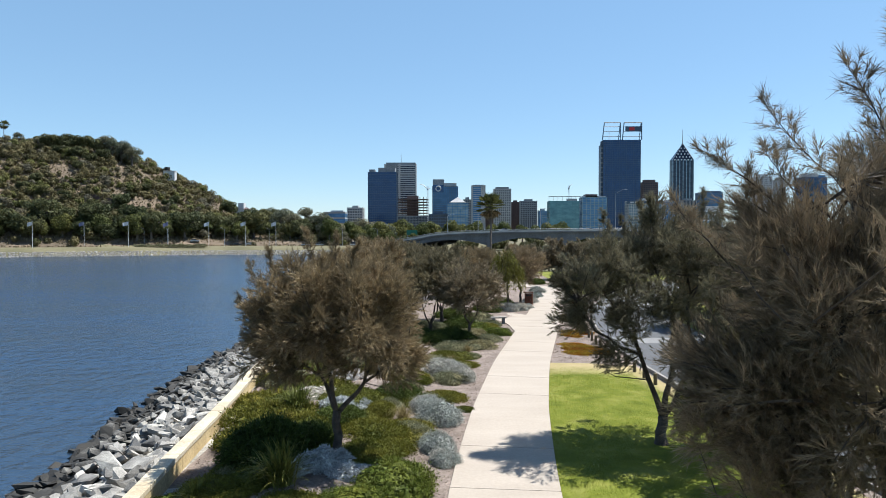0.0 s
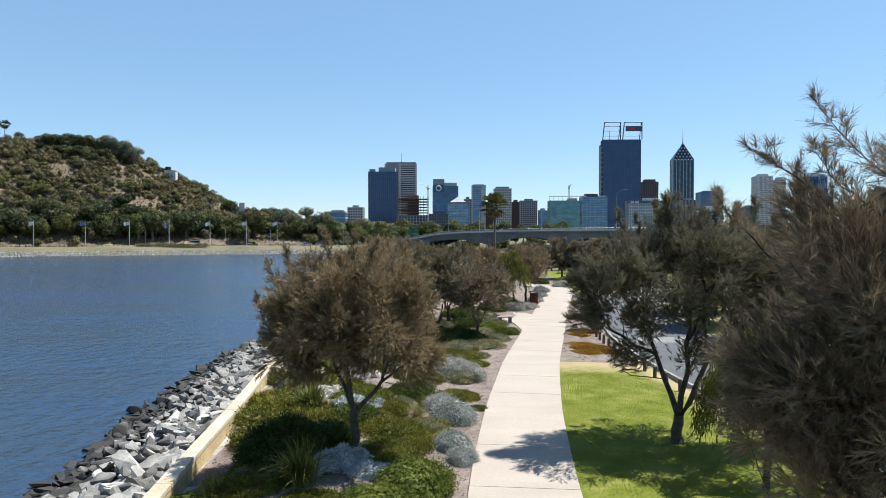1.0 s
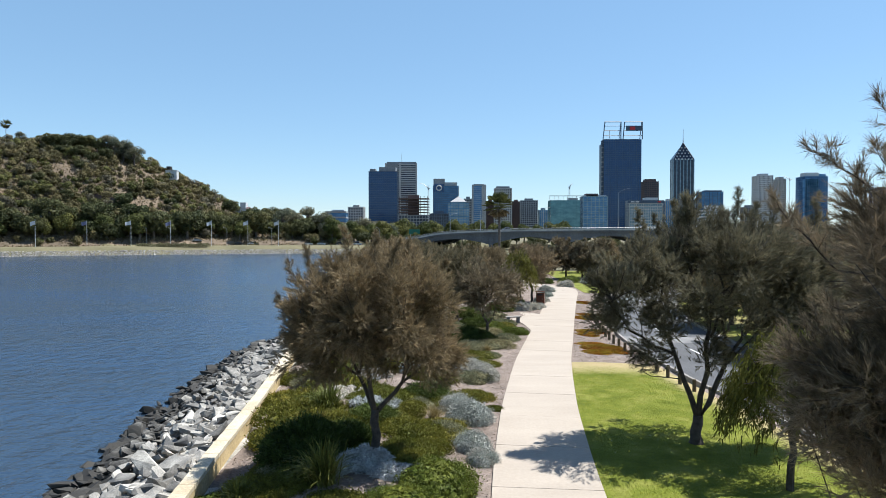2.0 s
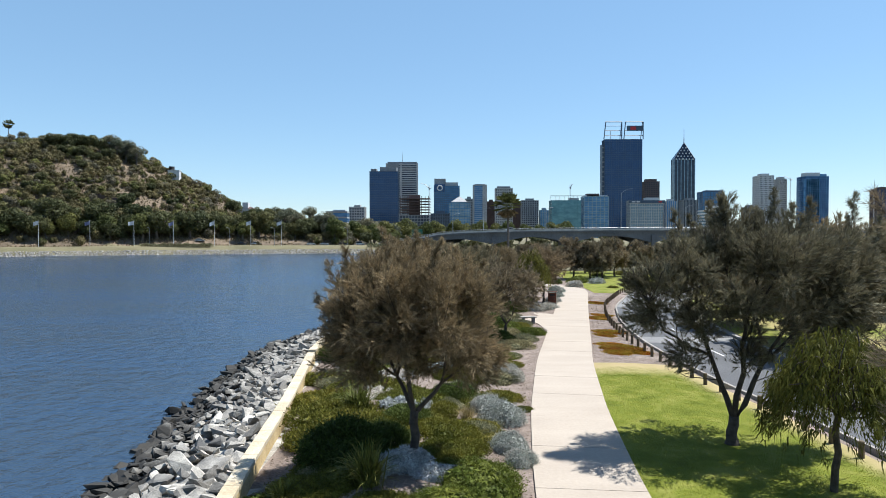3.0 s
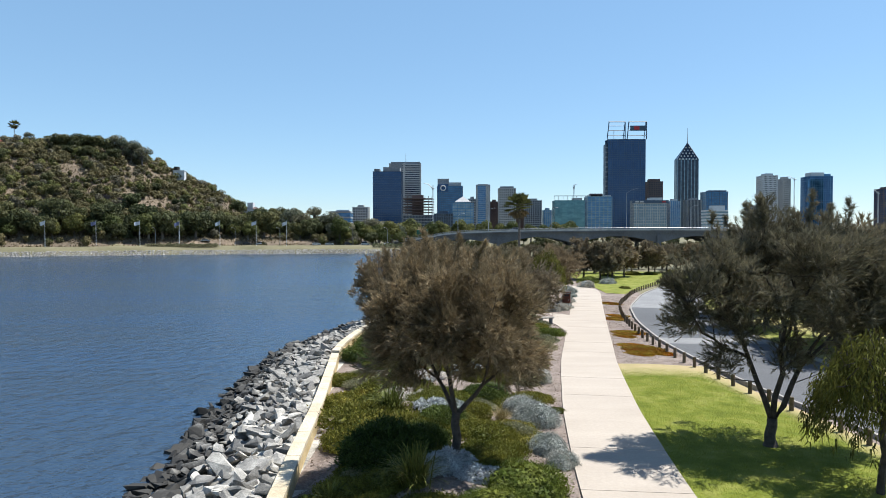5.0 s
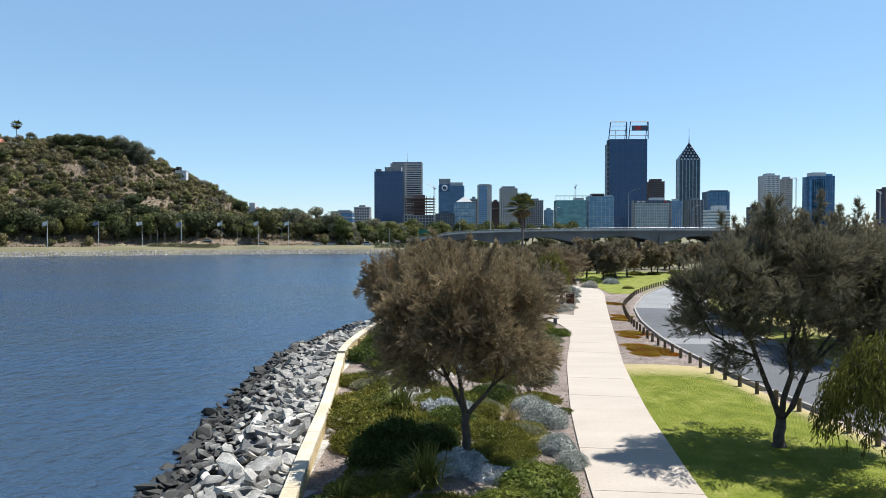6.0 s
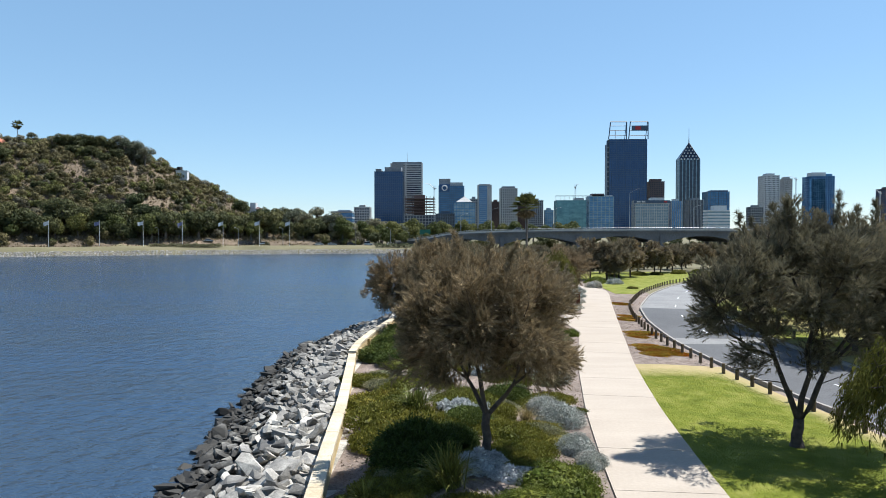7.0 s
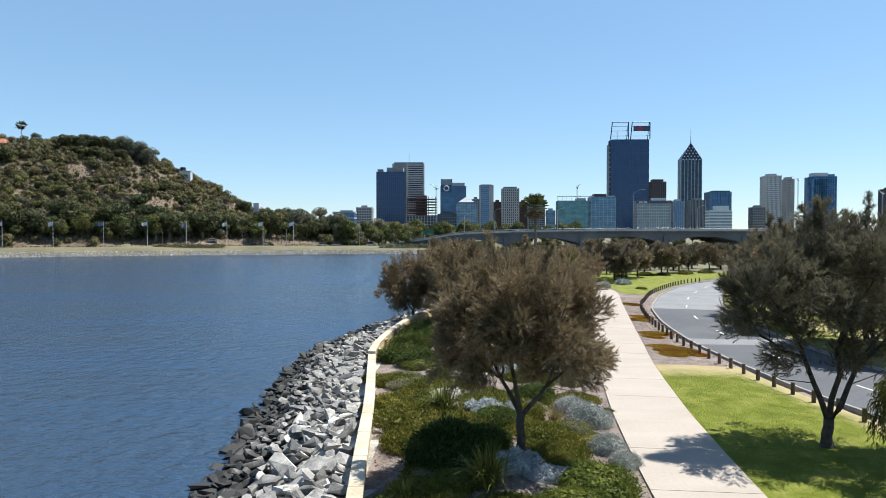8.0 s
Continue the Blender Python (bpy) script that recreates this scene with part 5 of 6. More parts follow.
def build_riprap():
    rocks = [rock_shape(400 + k) for k in range(14)]
    data = [(np.array([v.co[:] for v in me.vertices]), np.array([p.vertices[:] for p in me.polygons])) for me in rocks]
    bank = tagged(new("riprap"), "grey granite boulder revetment, dark and wet at the waterline", "rock bank", kind="structure")
    rest = Soup()
    rng = np.random.default_rng(77)
    places = []
    for y in np.arange(-6, 84, 0.42):
        xs = np.interp(y, shore_line[:, 1], shore_line[:, 0]) + 0.05
        xw = (np.interp(y, np.r_[wall_line[:, 1], wall_line_far[:, 1]], np.r_[wall_line[:, 0], wall_line_far[:, 0]]) - 0.45) if y < 61 else xs + 6.0
        for x in np.arange(xs, xw, 0.47):
            places.append((x + rng.uniform(-0.2, 0.2), y + rng.uniform(-0.2, 0.2), (x - xs) / (xw - xs)))
            if x - xs < 1.3:
                places.append((x + rng.uniform(0.1, 0.4), y + 0.2, (x - xs) / (xw - xs)))
    count = 0
    for x, y, t in places:
        if x > np.interp(y, np.r_[wall_line[:, 1], wall_line_far[:, 1]], np.r_[wall_line[:, 0], wall_line_far[:, 0]]) - 0.42 and y < 61:
            continue
        z = WATER - 0.02 + 1.18 * (0.5 * t + 0.5 * float(smoothstep(np.array(t)))) + rng.uniform(-0.13, 0.15)
        k = int(rng.integers(len(rocks)))
        size = rng.choice([0.26, 0.34, 0.43, 0.56], p=[0.30, 0.35, 0.25, 0.10])
        m = pose(x, y, float(z), rng.uniform(-32, 32), rng.uniform(-32, 32), rng.uniform(0, 360)) @ Matrix.Diagonal((size * rng.uniform(0.95, 1.5), size * rng.uniform(0.75, 1.0), size * rng.uniform(0.6, 1.1), 1))
        if 17.8 < y < 28.5 and count < 300 and t > 0.1:
            ob = obj("rock", rocks[k], M["granite"], bank)
            ob.matrix_basis = m
            count += 1
        else:
            v, f = data[k]
            mm = np.array(m)
            rest.add(v @ mm[:3, :3].T + mm[:3, 3], f)
    tagged(part("boulders", rest, M["granite"], bank), kind="stuff")


# ---- far bank: rock edge, flags, lamps, hedges, cars ----
def z_at(x, y):
    return float(ground_height(np.array([float(x)]), np.array([float(y)]))[0])


def build_far_bank():
    rng = np.random.default_rng(9)
    s = Soup()
    base = rock_shape(901)
    v0, f0 = np.array([v.co[:] for v in base.vertices]), np.array([p.vertices[:] for p in base.polygons])
    for x in np.arange(-330, -16, 0.85):
        y0 = float(np.interp(x, *zip(*FAR_SHORE)))
        for d in np.arange(-0.3, 6.3, 1.0):
            px, py = x + rng.uniform(-0.4, 0.4), y0 + d + rng.uniform(-0.4, 0.4)
            k = rng.uniform(0.45, 0.85)
            a = rng.uniform(0, 6.28)
            rot = np.array(((math.cos(a), -math.sin(a), 0), (math.sin(a), math.cos(a), 0), (0, 0, 1)))
            s.add((v0 * k) @ rot.T + (px, py, WATER + 0.1 + max(0, d) * 0.27), f0)
    tagged(obj("rock_edge", s.mesh("rock_edge"), M["white_rock"]), "pale rock edging along the far river bank", "rock bank", kind="stuff")


def build_flagpole(x, y, top, dark, seed):
    rng = np.random.default_rng(seed)
    z = z_at(x, y)
    e = tagged(empty("flagpole", (x, y, z)), "white flagpole with a " + ("dark blue" if dark else "white and blue") + " flag in the wind", "flagpole", "riverside flagpoles")
    h = top - z
    pole = part("pole", Soup().tube([(0, 0, -0.2), (0, 0, h)], [0.11, 0.06], 8), M["white_paint"], e)
    part("finial", Soup().tube([(0, 0, h - 0.02), (0, 0, h + 0.08), (0, 0, h + 0.2)], [0.06, 0.13, 0.04], 8), M["steel"], pole)
    cloth = Soup()
    t = np.linspace(0, 1, 9)
    droop = rng.uniform(0.35, 0.9)
    topl = np.stack((-2.6 * t * (1 - 0.18 * droop), 0.28 * np.sin(t * 7 + seed) * t, h - 0.25 - 1.1 * droop * t ** 1.2), 1)
    cloth.strip(topl, topl - (0, 0, 1.5) + np.stack((0.25 * t, 0.2 * np.sin(t * 5), 0 * t), 1))
    part("flag", cloth, M["flag_dark" if dark else "flag_cloth"], e)


def build_lamp(x, y, z, h, arm, label, name="street_lamp", r=0.1):
    e = tagged(empty(name, (x, y, z)), label, "street lamp", "street lamps")
    part("pole", Soup().tube([(0, 0, -0.3), (0, 0, h * 0.9)], [r, r * 0.6], 8), M["steel"], e)
    t = np.linspace(0, 1, 7)
    stem = part("arm", Soup().tube(np.stack((arm * t, 0 * t, h * 0.9 + h * 0.1 * np.sin(t * 1.57)), 1), r * 0.5, 6), M["steel"], e)
    part("lantern", Soup().box(min(arm, arm * 1.25), max(arm, arm * 1.25), -0.18, 0.18, h - 0.06, h + 0.1), M["white_paint"], stem)


def build_car(x, y, z, turn, paint, label, van=False):
    e = tagged(empty("car", (x, y, z), turn), label, "car", "cars on the far road")
    roof = 1.9 if van else 1.45
    body = Soup()
    prof = [(-2.1, 0.35), (-2.15, 0.75), (-1.3, 0.92), (2.0, 0.95), (2.1, 0.4)]
    for (a0, b0), (a1, b1) in zip(prof, prof[1:] + prof[:1]):
        body.strip([(a0, -0.85, b0), (a1, -0.85, b1)], [(a0, 0.85, b0), (a1, 0.85, b1)])
    for sy in (-0.85, 0.85):
        body.add([(a, sy, b) for a, b in prof], [(0, 1, 2), (0, 2, 3), (0, 3, 4)])
    part("body", body, M[paint], e)
    cab = Soup()
    for sy in (-1, 1):
        cab.add([(-1.2, 0.82 * sy, 0.92), (1.7, 0.82 * sy, 0.93), (1.2 if not van else 1.65, 0.66 * sy, roof - 0.06), (-0.5, 0.66 * sy, roof - 0.06)], [(0, 1, 2), (0, 2, 3)])
    cab.strip([(-1.2, -0.82, 0.92), (-0.5, -0.66, roof - 0.06)], [(-1.2, 0.82, 0.92), (-0.5, 0.66, roof - 0.06)])
    cab.strip([(1.7, -0.82, 0.92), (1.2 if not van else 1.65, -0.66, roof - 0.06)], [(1.7, 0.82, 0.92), (1.2 if not van else 1.65, 0.66, roof - 0.06)])
    part("window", cab, M["car_glass"], e)
    part("roof", Soup().box(-0.52, 1.22 if not van else 1.67, -0.67, 0.67, roof - 0.06, roof), M[paint], e)
    for sx in (-1.35, 1.3):
        for sy in (-0.8, 0.8):
            wheel = part("wheel", Soup().tube([(sx, sy - 0.1, 0.32), (sx, sy + 0.1, 0.32)], 0.32, 12), M["rubber"], e)
            part("rim", Soup().tube([(sx, sy - 0.115, 0.32), (sx, sy + 0.115, 0.32)], 0.19, 10), M["steel"], wheel)


def hedge(x0, y0, x1, y1, h, w, seed, label):
    rng = np.random.default_rng(seed)
    n = int(math.hypot(x1 - x0, y1 - y0) * 130)
    t, a = rng.uniform(0, 1, n), rng.uniform(0, math.pi, n)
    lump = 0.8 + 0.2 * np.sin(t * 40 + seed) * np.sin(t * 17)
    p = np.stack((x0 + (x1 - x0) * t + rng.normal(0, 0.1, n), y0 + (y1 - y0) * t + np.cos(a) * w / 2, np.sin(a) * h * lump), 1)
    p[:, 2] += z_at((x0 + x1) / 2, (y0 + y1) / 2)
    u = np.stack((0 * a, np.cos(a), np.sin(a)), 1)
    me = Soup().add(*leaf_soup(rng, p, u, 0.5, 0.6, 0.9)).mesh("hedge")
    tagged(obj("hedge", me, M["sage_leaf"]), label, "hedge")


def crown_tree(name, at, seed, height, radius, leaf, label, leaves=2600, size=0.8, bark="grey_bark", layers=12, group=""):
    """A far broad-leaved tree: trunk with limbs and a crown of leafy clumps."""
    rng = np.random.default_rng(seed)
    e = tagged(empty(name, at), label, "tree", group)
    wood = Soup()
    trunk = branch_to(rng, wood, (0, 0, -0.5), (0.1, 0, height * 0.42), radius * 0.09, radius * 0.06, 0.06, 5, 7)
    cc = unit(rng.normal(size=(layers, 3))) * (radius * 0.72, radius * 0.72, height * 0.30) * rng.uniform(0.45, 1.05, (layers, 1)) + (0, 0, height * 0.62)
    for q in cc:
        branch_to(rng, wood, trunk[-1], q, radius * 0.04, radius * 0.012, 0.12, 5, 4)
    k = rng.integers(layers, size=leaves)
    u = unit(rng.normal(size=(leaves, 3)))
    p = cc[k] + u * (radius * 0.42) * (1, 1, 0.75) * rng.uniform(0.72, 1.03, (leaves, 1)) * rng.uniform(0.7, 1.2, (layers, 1))[k]
    part("trunk", wood, M[bark], e)
    part("crown", Soup().add(*tuft_soup(rng, p, u + (0, 0, 0.15), size, 0.6)), M[leaf], e)
    return e


def palm(name, at, height, seed, label, crown=2.3):
    rng = np.random.default_rng(seed)
    e = tagged(empty(name, at), label, "palm tree")
    t = np.linspace(0, 1, 14)[:, None]
    p = np.hstack((0.15 * np.sin(t * 2), 0 * t, -0.5 + t * (height + 0.5)))
    part("trunk", Soup().tube(p, np.interp(t[:, 0], (0, 0.08, 0.9, 1), (0.28, 0.18, 0.15, 0.22)), 9), M["grey_bark"], e)
    live, dead = Soup(), Soup()
    for i in range(70):
        low = i >= 42
        el = rng.uniform(-1.35, -0.5) if low else rng.uniform(-0.45, 1.35)
        a = rng.uniform(0, 2 * math.pi)
        L = crown * rng.uniform(0.75, 1.05) * (0.75 if low else 1.0)
        w = np.array((math.cos(a) * math.cos(el), math.sin(a) * math.cos(el), math.sin(el)))
        s = np.array((-math.sin(a), math.cos(a), 0))
        n = np.cross(w, s)
        o = p[-1] + w * 0.15
        stem = o + w * L * 0.5
        soup = dead if low else live
        soup.tube([o, stem], [0.025, 0.015], 3)
        for b in np.linspace(-1.25, 1.25, 15):
            d = unit(w * math.cos(b) + s * math.sin(b) + n * 0.12)
            tip = stem + d * L * 0.55 * (1 - 0.15 * abs(b)) - (0, 0, 0.18 * L * 0.5)
            soup.add([stem - n * 0.02 + s * 0.02, stem + d * L * 0.3 + np.cross(d, n) * 0.035, tip, stem + d * L * 0.3 - np.cross(d, n) * 0.035], [(0, 1, 2), (0, 2, 3)])
    part("frond", live, M["palm_leaf"], e, "green fan fronds")
    part("skirt", dead, M["dead_frond"], e, "brown dead fronds hanging below")
    return e


build_far_bank()
palm("palm", (5.4, 92.0, -0.1), 10.9, 3, "tall fan palm with a shaggy crown by the path")
for i, (x, y, top) in enumerate(((-189.8, 262, 12.8), (-171.4, 266, 12.9), (-157.5, 279, 13.0), (-141.0, 284, 13.1), (-125.8, 289, 13.2), (-109.2, 293, 13.3), (-94.1, 297, 13.4), (-81.0, 300, 13.4))):
    build_flagpole(x, y, top, i in (2, 4), i)
for x, y in ((-183.0, 276), (-177.4, 280), (-137.4, 291), (-128.2, 294), (-104.7, 300), (-85.2, 304), (-52.2, 310), (-36.1, 312)):
    build_lamp(x, y, z_at(x, y), 8.4, -1.4, "grey steel street lamp on the far road")
hedge(-137, 281, -108, 286.5, 1.5, 2.0, 4, "clipped grey-green hedge on the far bank")
hedge(-42, 303, -19, 305, 1.9, 2.4, 5, "clipped grey-green hedge near the bridge")
for x, y, turn, paint, label, van in ((-188, 284, 200, "white_paint", "white hatchback on the far road", False), (-101, 306, 195, "rubber", "black car on the far road", False), (-95, 308, 195, "white_paint", "white car on the far road", False),
                                      (-70, 312, 190, "white_paint", "white car on the far road", False), (-64, 313, 190, "steel", "silver car on the far road", False), (-55, 313, 190, "rubber", "black car on the far road", False),
                                      (-47, 314, 190, "white_paint", "white van on the far road", True), (-36, 314, 190, "white_paint", "white car on the far road", False), (-120, 304, 198, "steel", "silver car on the far road", False)):
    build_car(x, y, z_at(x, y), turn, paint, label, van)


# ---- the hill's scrub and its trees ----
def build_scrub():
    rng = np.random.default_rng(12)
    soups = {"hill_leaf": Soup(), "hill_grey": Soup(), "hill_green": Soup()}
    n = 0
    while n < 3400:
        d, px = rng.uniform(30, 160) if rng.uniform() < 0.92 else rng.uniform(150, 230), rng.uniform(-160, 620)
        y = 250 + d
        for _ in range(4):
            x = (px - 784 - 23) / 1162 * y
            y = float(np.interp(x, *zip(*FAR_SHORE))) + d
        if d < 41 and px < 540 and rng.uniform() < 0.8:
            continue
        bare = noise.noise(Vector((x * 0.035, y * 0.05, 4.0))) + 0.5 * noise.noise(Vector((x * 0.11, y * 0.13, 1.0)))
        if bare > 0.22 and rng.uniform() < 0.75:
            continue
        n += 1
        z = z_at(x, y)
        r = rng.uniform(1.0, 2.1) * (1.75 if rng.uniform() < 0.30 else 1.0)
        heads = unit(rng.normal(size=(5, 3)) + (0, 0, 0.5)) * r * (0.55, 0.55, 0.45) + (x, y, z + 0.55 * r)
        m = int(60 + 52 * r * r)
        k = rng.integers(5, size=m)
        u = unit(rng.normal(size=(m, 3)) + (0, 0, 0.35))
        p = heads[k] + u * r * 0.55 * rng.uniform(0.75, 1.05, (m, 1))
        pick = rng.uniform()
        soups["hill_leaf" if pick < 0.62 else "hill_grey" if pick < 0.80 else "hill_green"].add(*tuft_soup(rng, p, u, 0.60, 0.32))
    m = 30000
    px, d = rng.uniform(-160, 600, m), rng.uniform(28, 150, m)
    y = 250 + d
    for _ in range(4):
        x = (px - 807) / 1162 * y
        y = np.interp(x, *zip(*FAR_SHORE)) + d
    at = np.stack((x, y, ground_height(x, y) + 0.1), 1)
    dry = Soup().add(*leaf_soup(rng, at, np.repeat([(0.0, 0.0, 1.0)], m, 0), 0.75, 0.8, 0.5)).mesh("dry_grass")
    tagged(obj("dry_grass", dry, M["hill_straw"]), "dry straw grass tufts on the hill's bare soil", "grass", kind="stuff")
    for key, label in (("hill_leaf", "olive-brown bushland scrub covering the hill"), ("hill_grey", "grey-brown dry scrub on the hill"), ("hill_green", "greener bushes among the hill's scrub")):
        tagged(obj("hill_scrub", soups[key].mesh("hill_scrub"), M[key]), label, "scrub", kind="stuff")


build_scrub()
far_round = crown_tree("tree", (-228, 330, 0), 1, 9.0, 4.6, "far_leaf", "dark green rounded tree on the hillside", 3800, 0.56, layers=17, group="far trees")
far_round.matrix_basis = pose(-228, 318, z_at(-228, 318))
far_tall = crown_tree("tree", (-206, 365, 0), 2, 11.0, 5.2, "gum_leaf", "grey-green gum tree on the hill crest", 3800, 0.42, layers=11, group="far trees")
far_tall.matrix_basis = pose(-181, 357, z_at(-181, 357))
far_fresh = crown_tree("tree", (-40, 330, 0), 3, 8.0, 4.4, "fresh_leaf", "fresh green tree on the far bank", 3800, 0.52, group="far trees")
far_fresh.matrix_basis = pose(-40, 330, z_at(-40, 330))


def far_row(model, n, d0, d1, px0, px1, k0, k1, seed):
    rng = np.random.default_rng(seed)
    for i in range(n):
        d, px = rng.uniform(d0, d1), px0 + (px1 - px0) * (i + rng.uniform(0.1, 0.9)) / n
        y = 280 + d
        for _ in range(4):
            x = (px - 784 - 23) / 1162 * y
            y = float(np.interp(x, *zip(*FAR_SHORE))) + d
        copy_thing(model, pose(x, y, z_at(x, y) - 0.3, 0, 0, rng.uniform(0, 360)) @ Matrix.Scale(rng.uniform(k0, k1), 4))


far_row(far_round, 24, 35, 50, -60, 560, 0.9, 1.75, 1)      # foot of the hill
far_row(far_fresh, 13, 34, 46, -30, 460, 0.8, 1.5, 2)
far_row(far_round, 5, 119, 124, 82, 176, 0.95, 1.1, 3)       # crest
far_row(far_tall, 4, 116, 122, 180, 240, 1.05, 1.25, 4)
far_row(far_round, 5, 106, 115, 90, 190, 0.7, 0.95, 23)
far_row(far_tall, 5, 118, 140, -120, 80, 0.5, 0.8, 14)
far_row(far_round, 14, 50, 115, -40, 330, 0.45, 0.7, 15)     # scattered on the slope
far_row(far_round, 22, 50, 110, 400, 660, 0.9, 1.4, 5)       # belt behind the far road
far_row(far_fresh, 14, 34, 60, 540, 720, 1.0, 1.5, 6)
far_row(far_tall, 14, 40, 130, 470, 700, 1.0, 1.4, 7)
far_row(far_fresh, 13, 90, 170, 690, 1010, 1.4, 1.9, 8)      # beyond the bridge
far_row(far_round, 14, 60, 150, 700, 1300, 0.8, 1.1, 9)
far_row(far_round, 16, 46, 60, 800, 1290, 0.6, 0.8, 10)      # trees added to darken the view under the bridge
# small trees added in front of the bridge to fill in its dark openings
for i in range(12):
    x, y = 12 + i * 9.5 + 3 * math.sin(i * 2.1), 215 + 50 * math.sin(i * 1.7) ** 2
    copy_thing(far_round, pose(x, y, z_at(x, y) - 0.4, 0, 0, i * 77) @ Matrix.Scale(0.40 + 0.07 * math.sin(i), 4))
for i in range(22):                                          # low dense scrub beyond the bridge, added so its dark crowns stand for shade
    x, y = -6 + i * 8.2 + 2 * math.sin(i * 2.7), 334 + 4 * math.sin(i * 1.9) + 0.12 * abs(i * 8.2 - 60)
    copy_thing(far_round, pose(x, y, z_at(x, y) - 2.1, 0, 0, i * 51) @ Matrix.Scale(0.78 + 0.1 * math.sin(i * 3.3), 4))
for i, (x, k) in enumerate(((-44, 0.8), (-37, 0.7), (-30.5, 0.85), (-25, 0.65), (-18.5, 0.75), (-13, 0.6), (-8, 0.5))):
    y = 316 + 2 * math.sin(i * 2.3)
    copy_thing(far_fresh if i % 3 else far_round, pose(x, y, z_at(x, y) - 0.4, 0, 0, i * 83) @ Matrix.Scale(k, 4))
copy_thing(far_round, pose(-155.5, 361, z_at(-155.5, 361) - 0.5, 0, 0, 120) @ Matrix.Scale(0.42, 4))
copy_thing(far_round, pose(-160.0, 316, z_at(-160.0, 316) - 0.4, 0, 0, 33) @ Matrix.Scale(1.05, 4))
copy_thing(far_round, pose(-157.0, 314, z_at(-157.0, 314) - 1.2, 0, 0, 190) @ Matrix.Scale(0.8, 4))


def conifer(at, height, radius, seed, label):
    """A dark pine: straight trunk with tiers of drooping boughs."""
    rng = np.random.default_rng(seed)
    e = tagged(empty("conifer", at), label, "tree", "conifers")
    part("trunk", Soup().tube([(0, 0, -0.5), (0, 0, height * 0.97)], [radius * 0.09, 0.05], 7), M["bark"], e)
    n = 2600
    t = rng.uniform(0, 1, n) ** 1.4
    tier = np.round(t * 15) / 15 + rng.normal(0, 0.012, n)
    a = rng.uniform(0, 2 * math.pi, n)
    r = radius * (1.03 - tier) * (0.45 + 0.55 * rng.uniform(0, 1, n) ** 0.5) * (0.85 + 0.25 * np.sin(a * 5 + tier * 31))
    p = np.stack((np.cos(a) * r, np.sin(a) * r, height * (0.12 + 0.88 * tier) - 0.12 * r), 1)
    out = np.stack((np.cos(a), np.sin(a), 0.5 + 0 * a), 1)
    part("crown", Soup().add(*tuft_soup(rng, p, out, 0.6, 0.5)), M["far_leaf"], e)


conifer((-172.5, 284, z_at(-172.5, 284) - 0.3), 11.5, 3.1, 5, "dark green conical pine at the hill's foot")
conifer((-150.5, 291, z_at(-150.5, 291) - 0.3), 10.0, 3.4, 6, "dark green conical pine at the hill's foot")
conifer((-263, 356, z_at(-263, 356)), 16.0, 4.0, 8, "tall dark pine on the hill crest")
palm("palm", (-250.5, 364, z_at(-250.5, 364) - 0.5), 13.8, 7, "tall palm on the hill crest", 3.2)


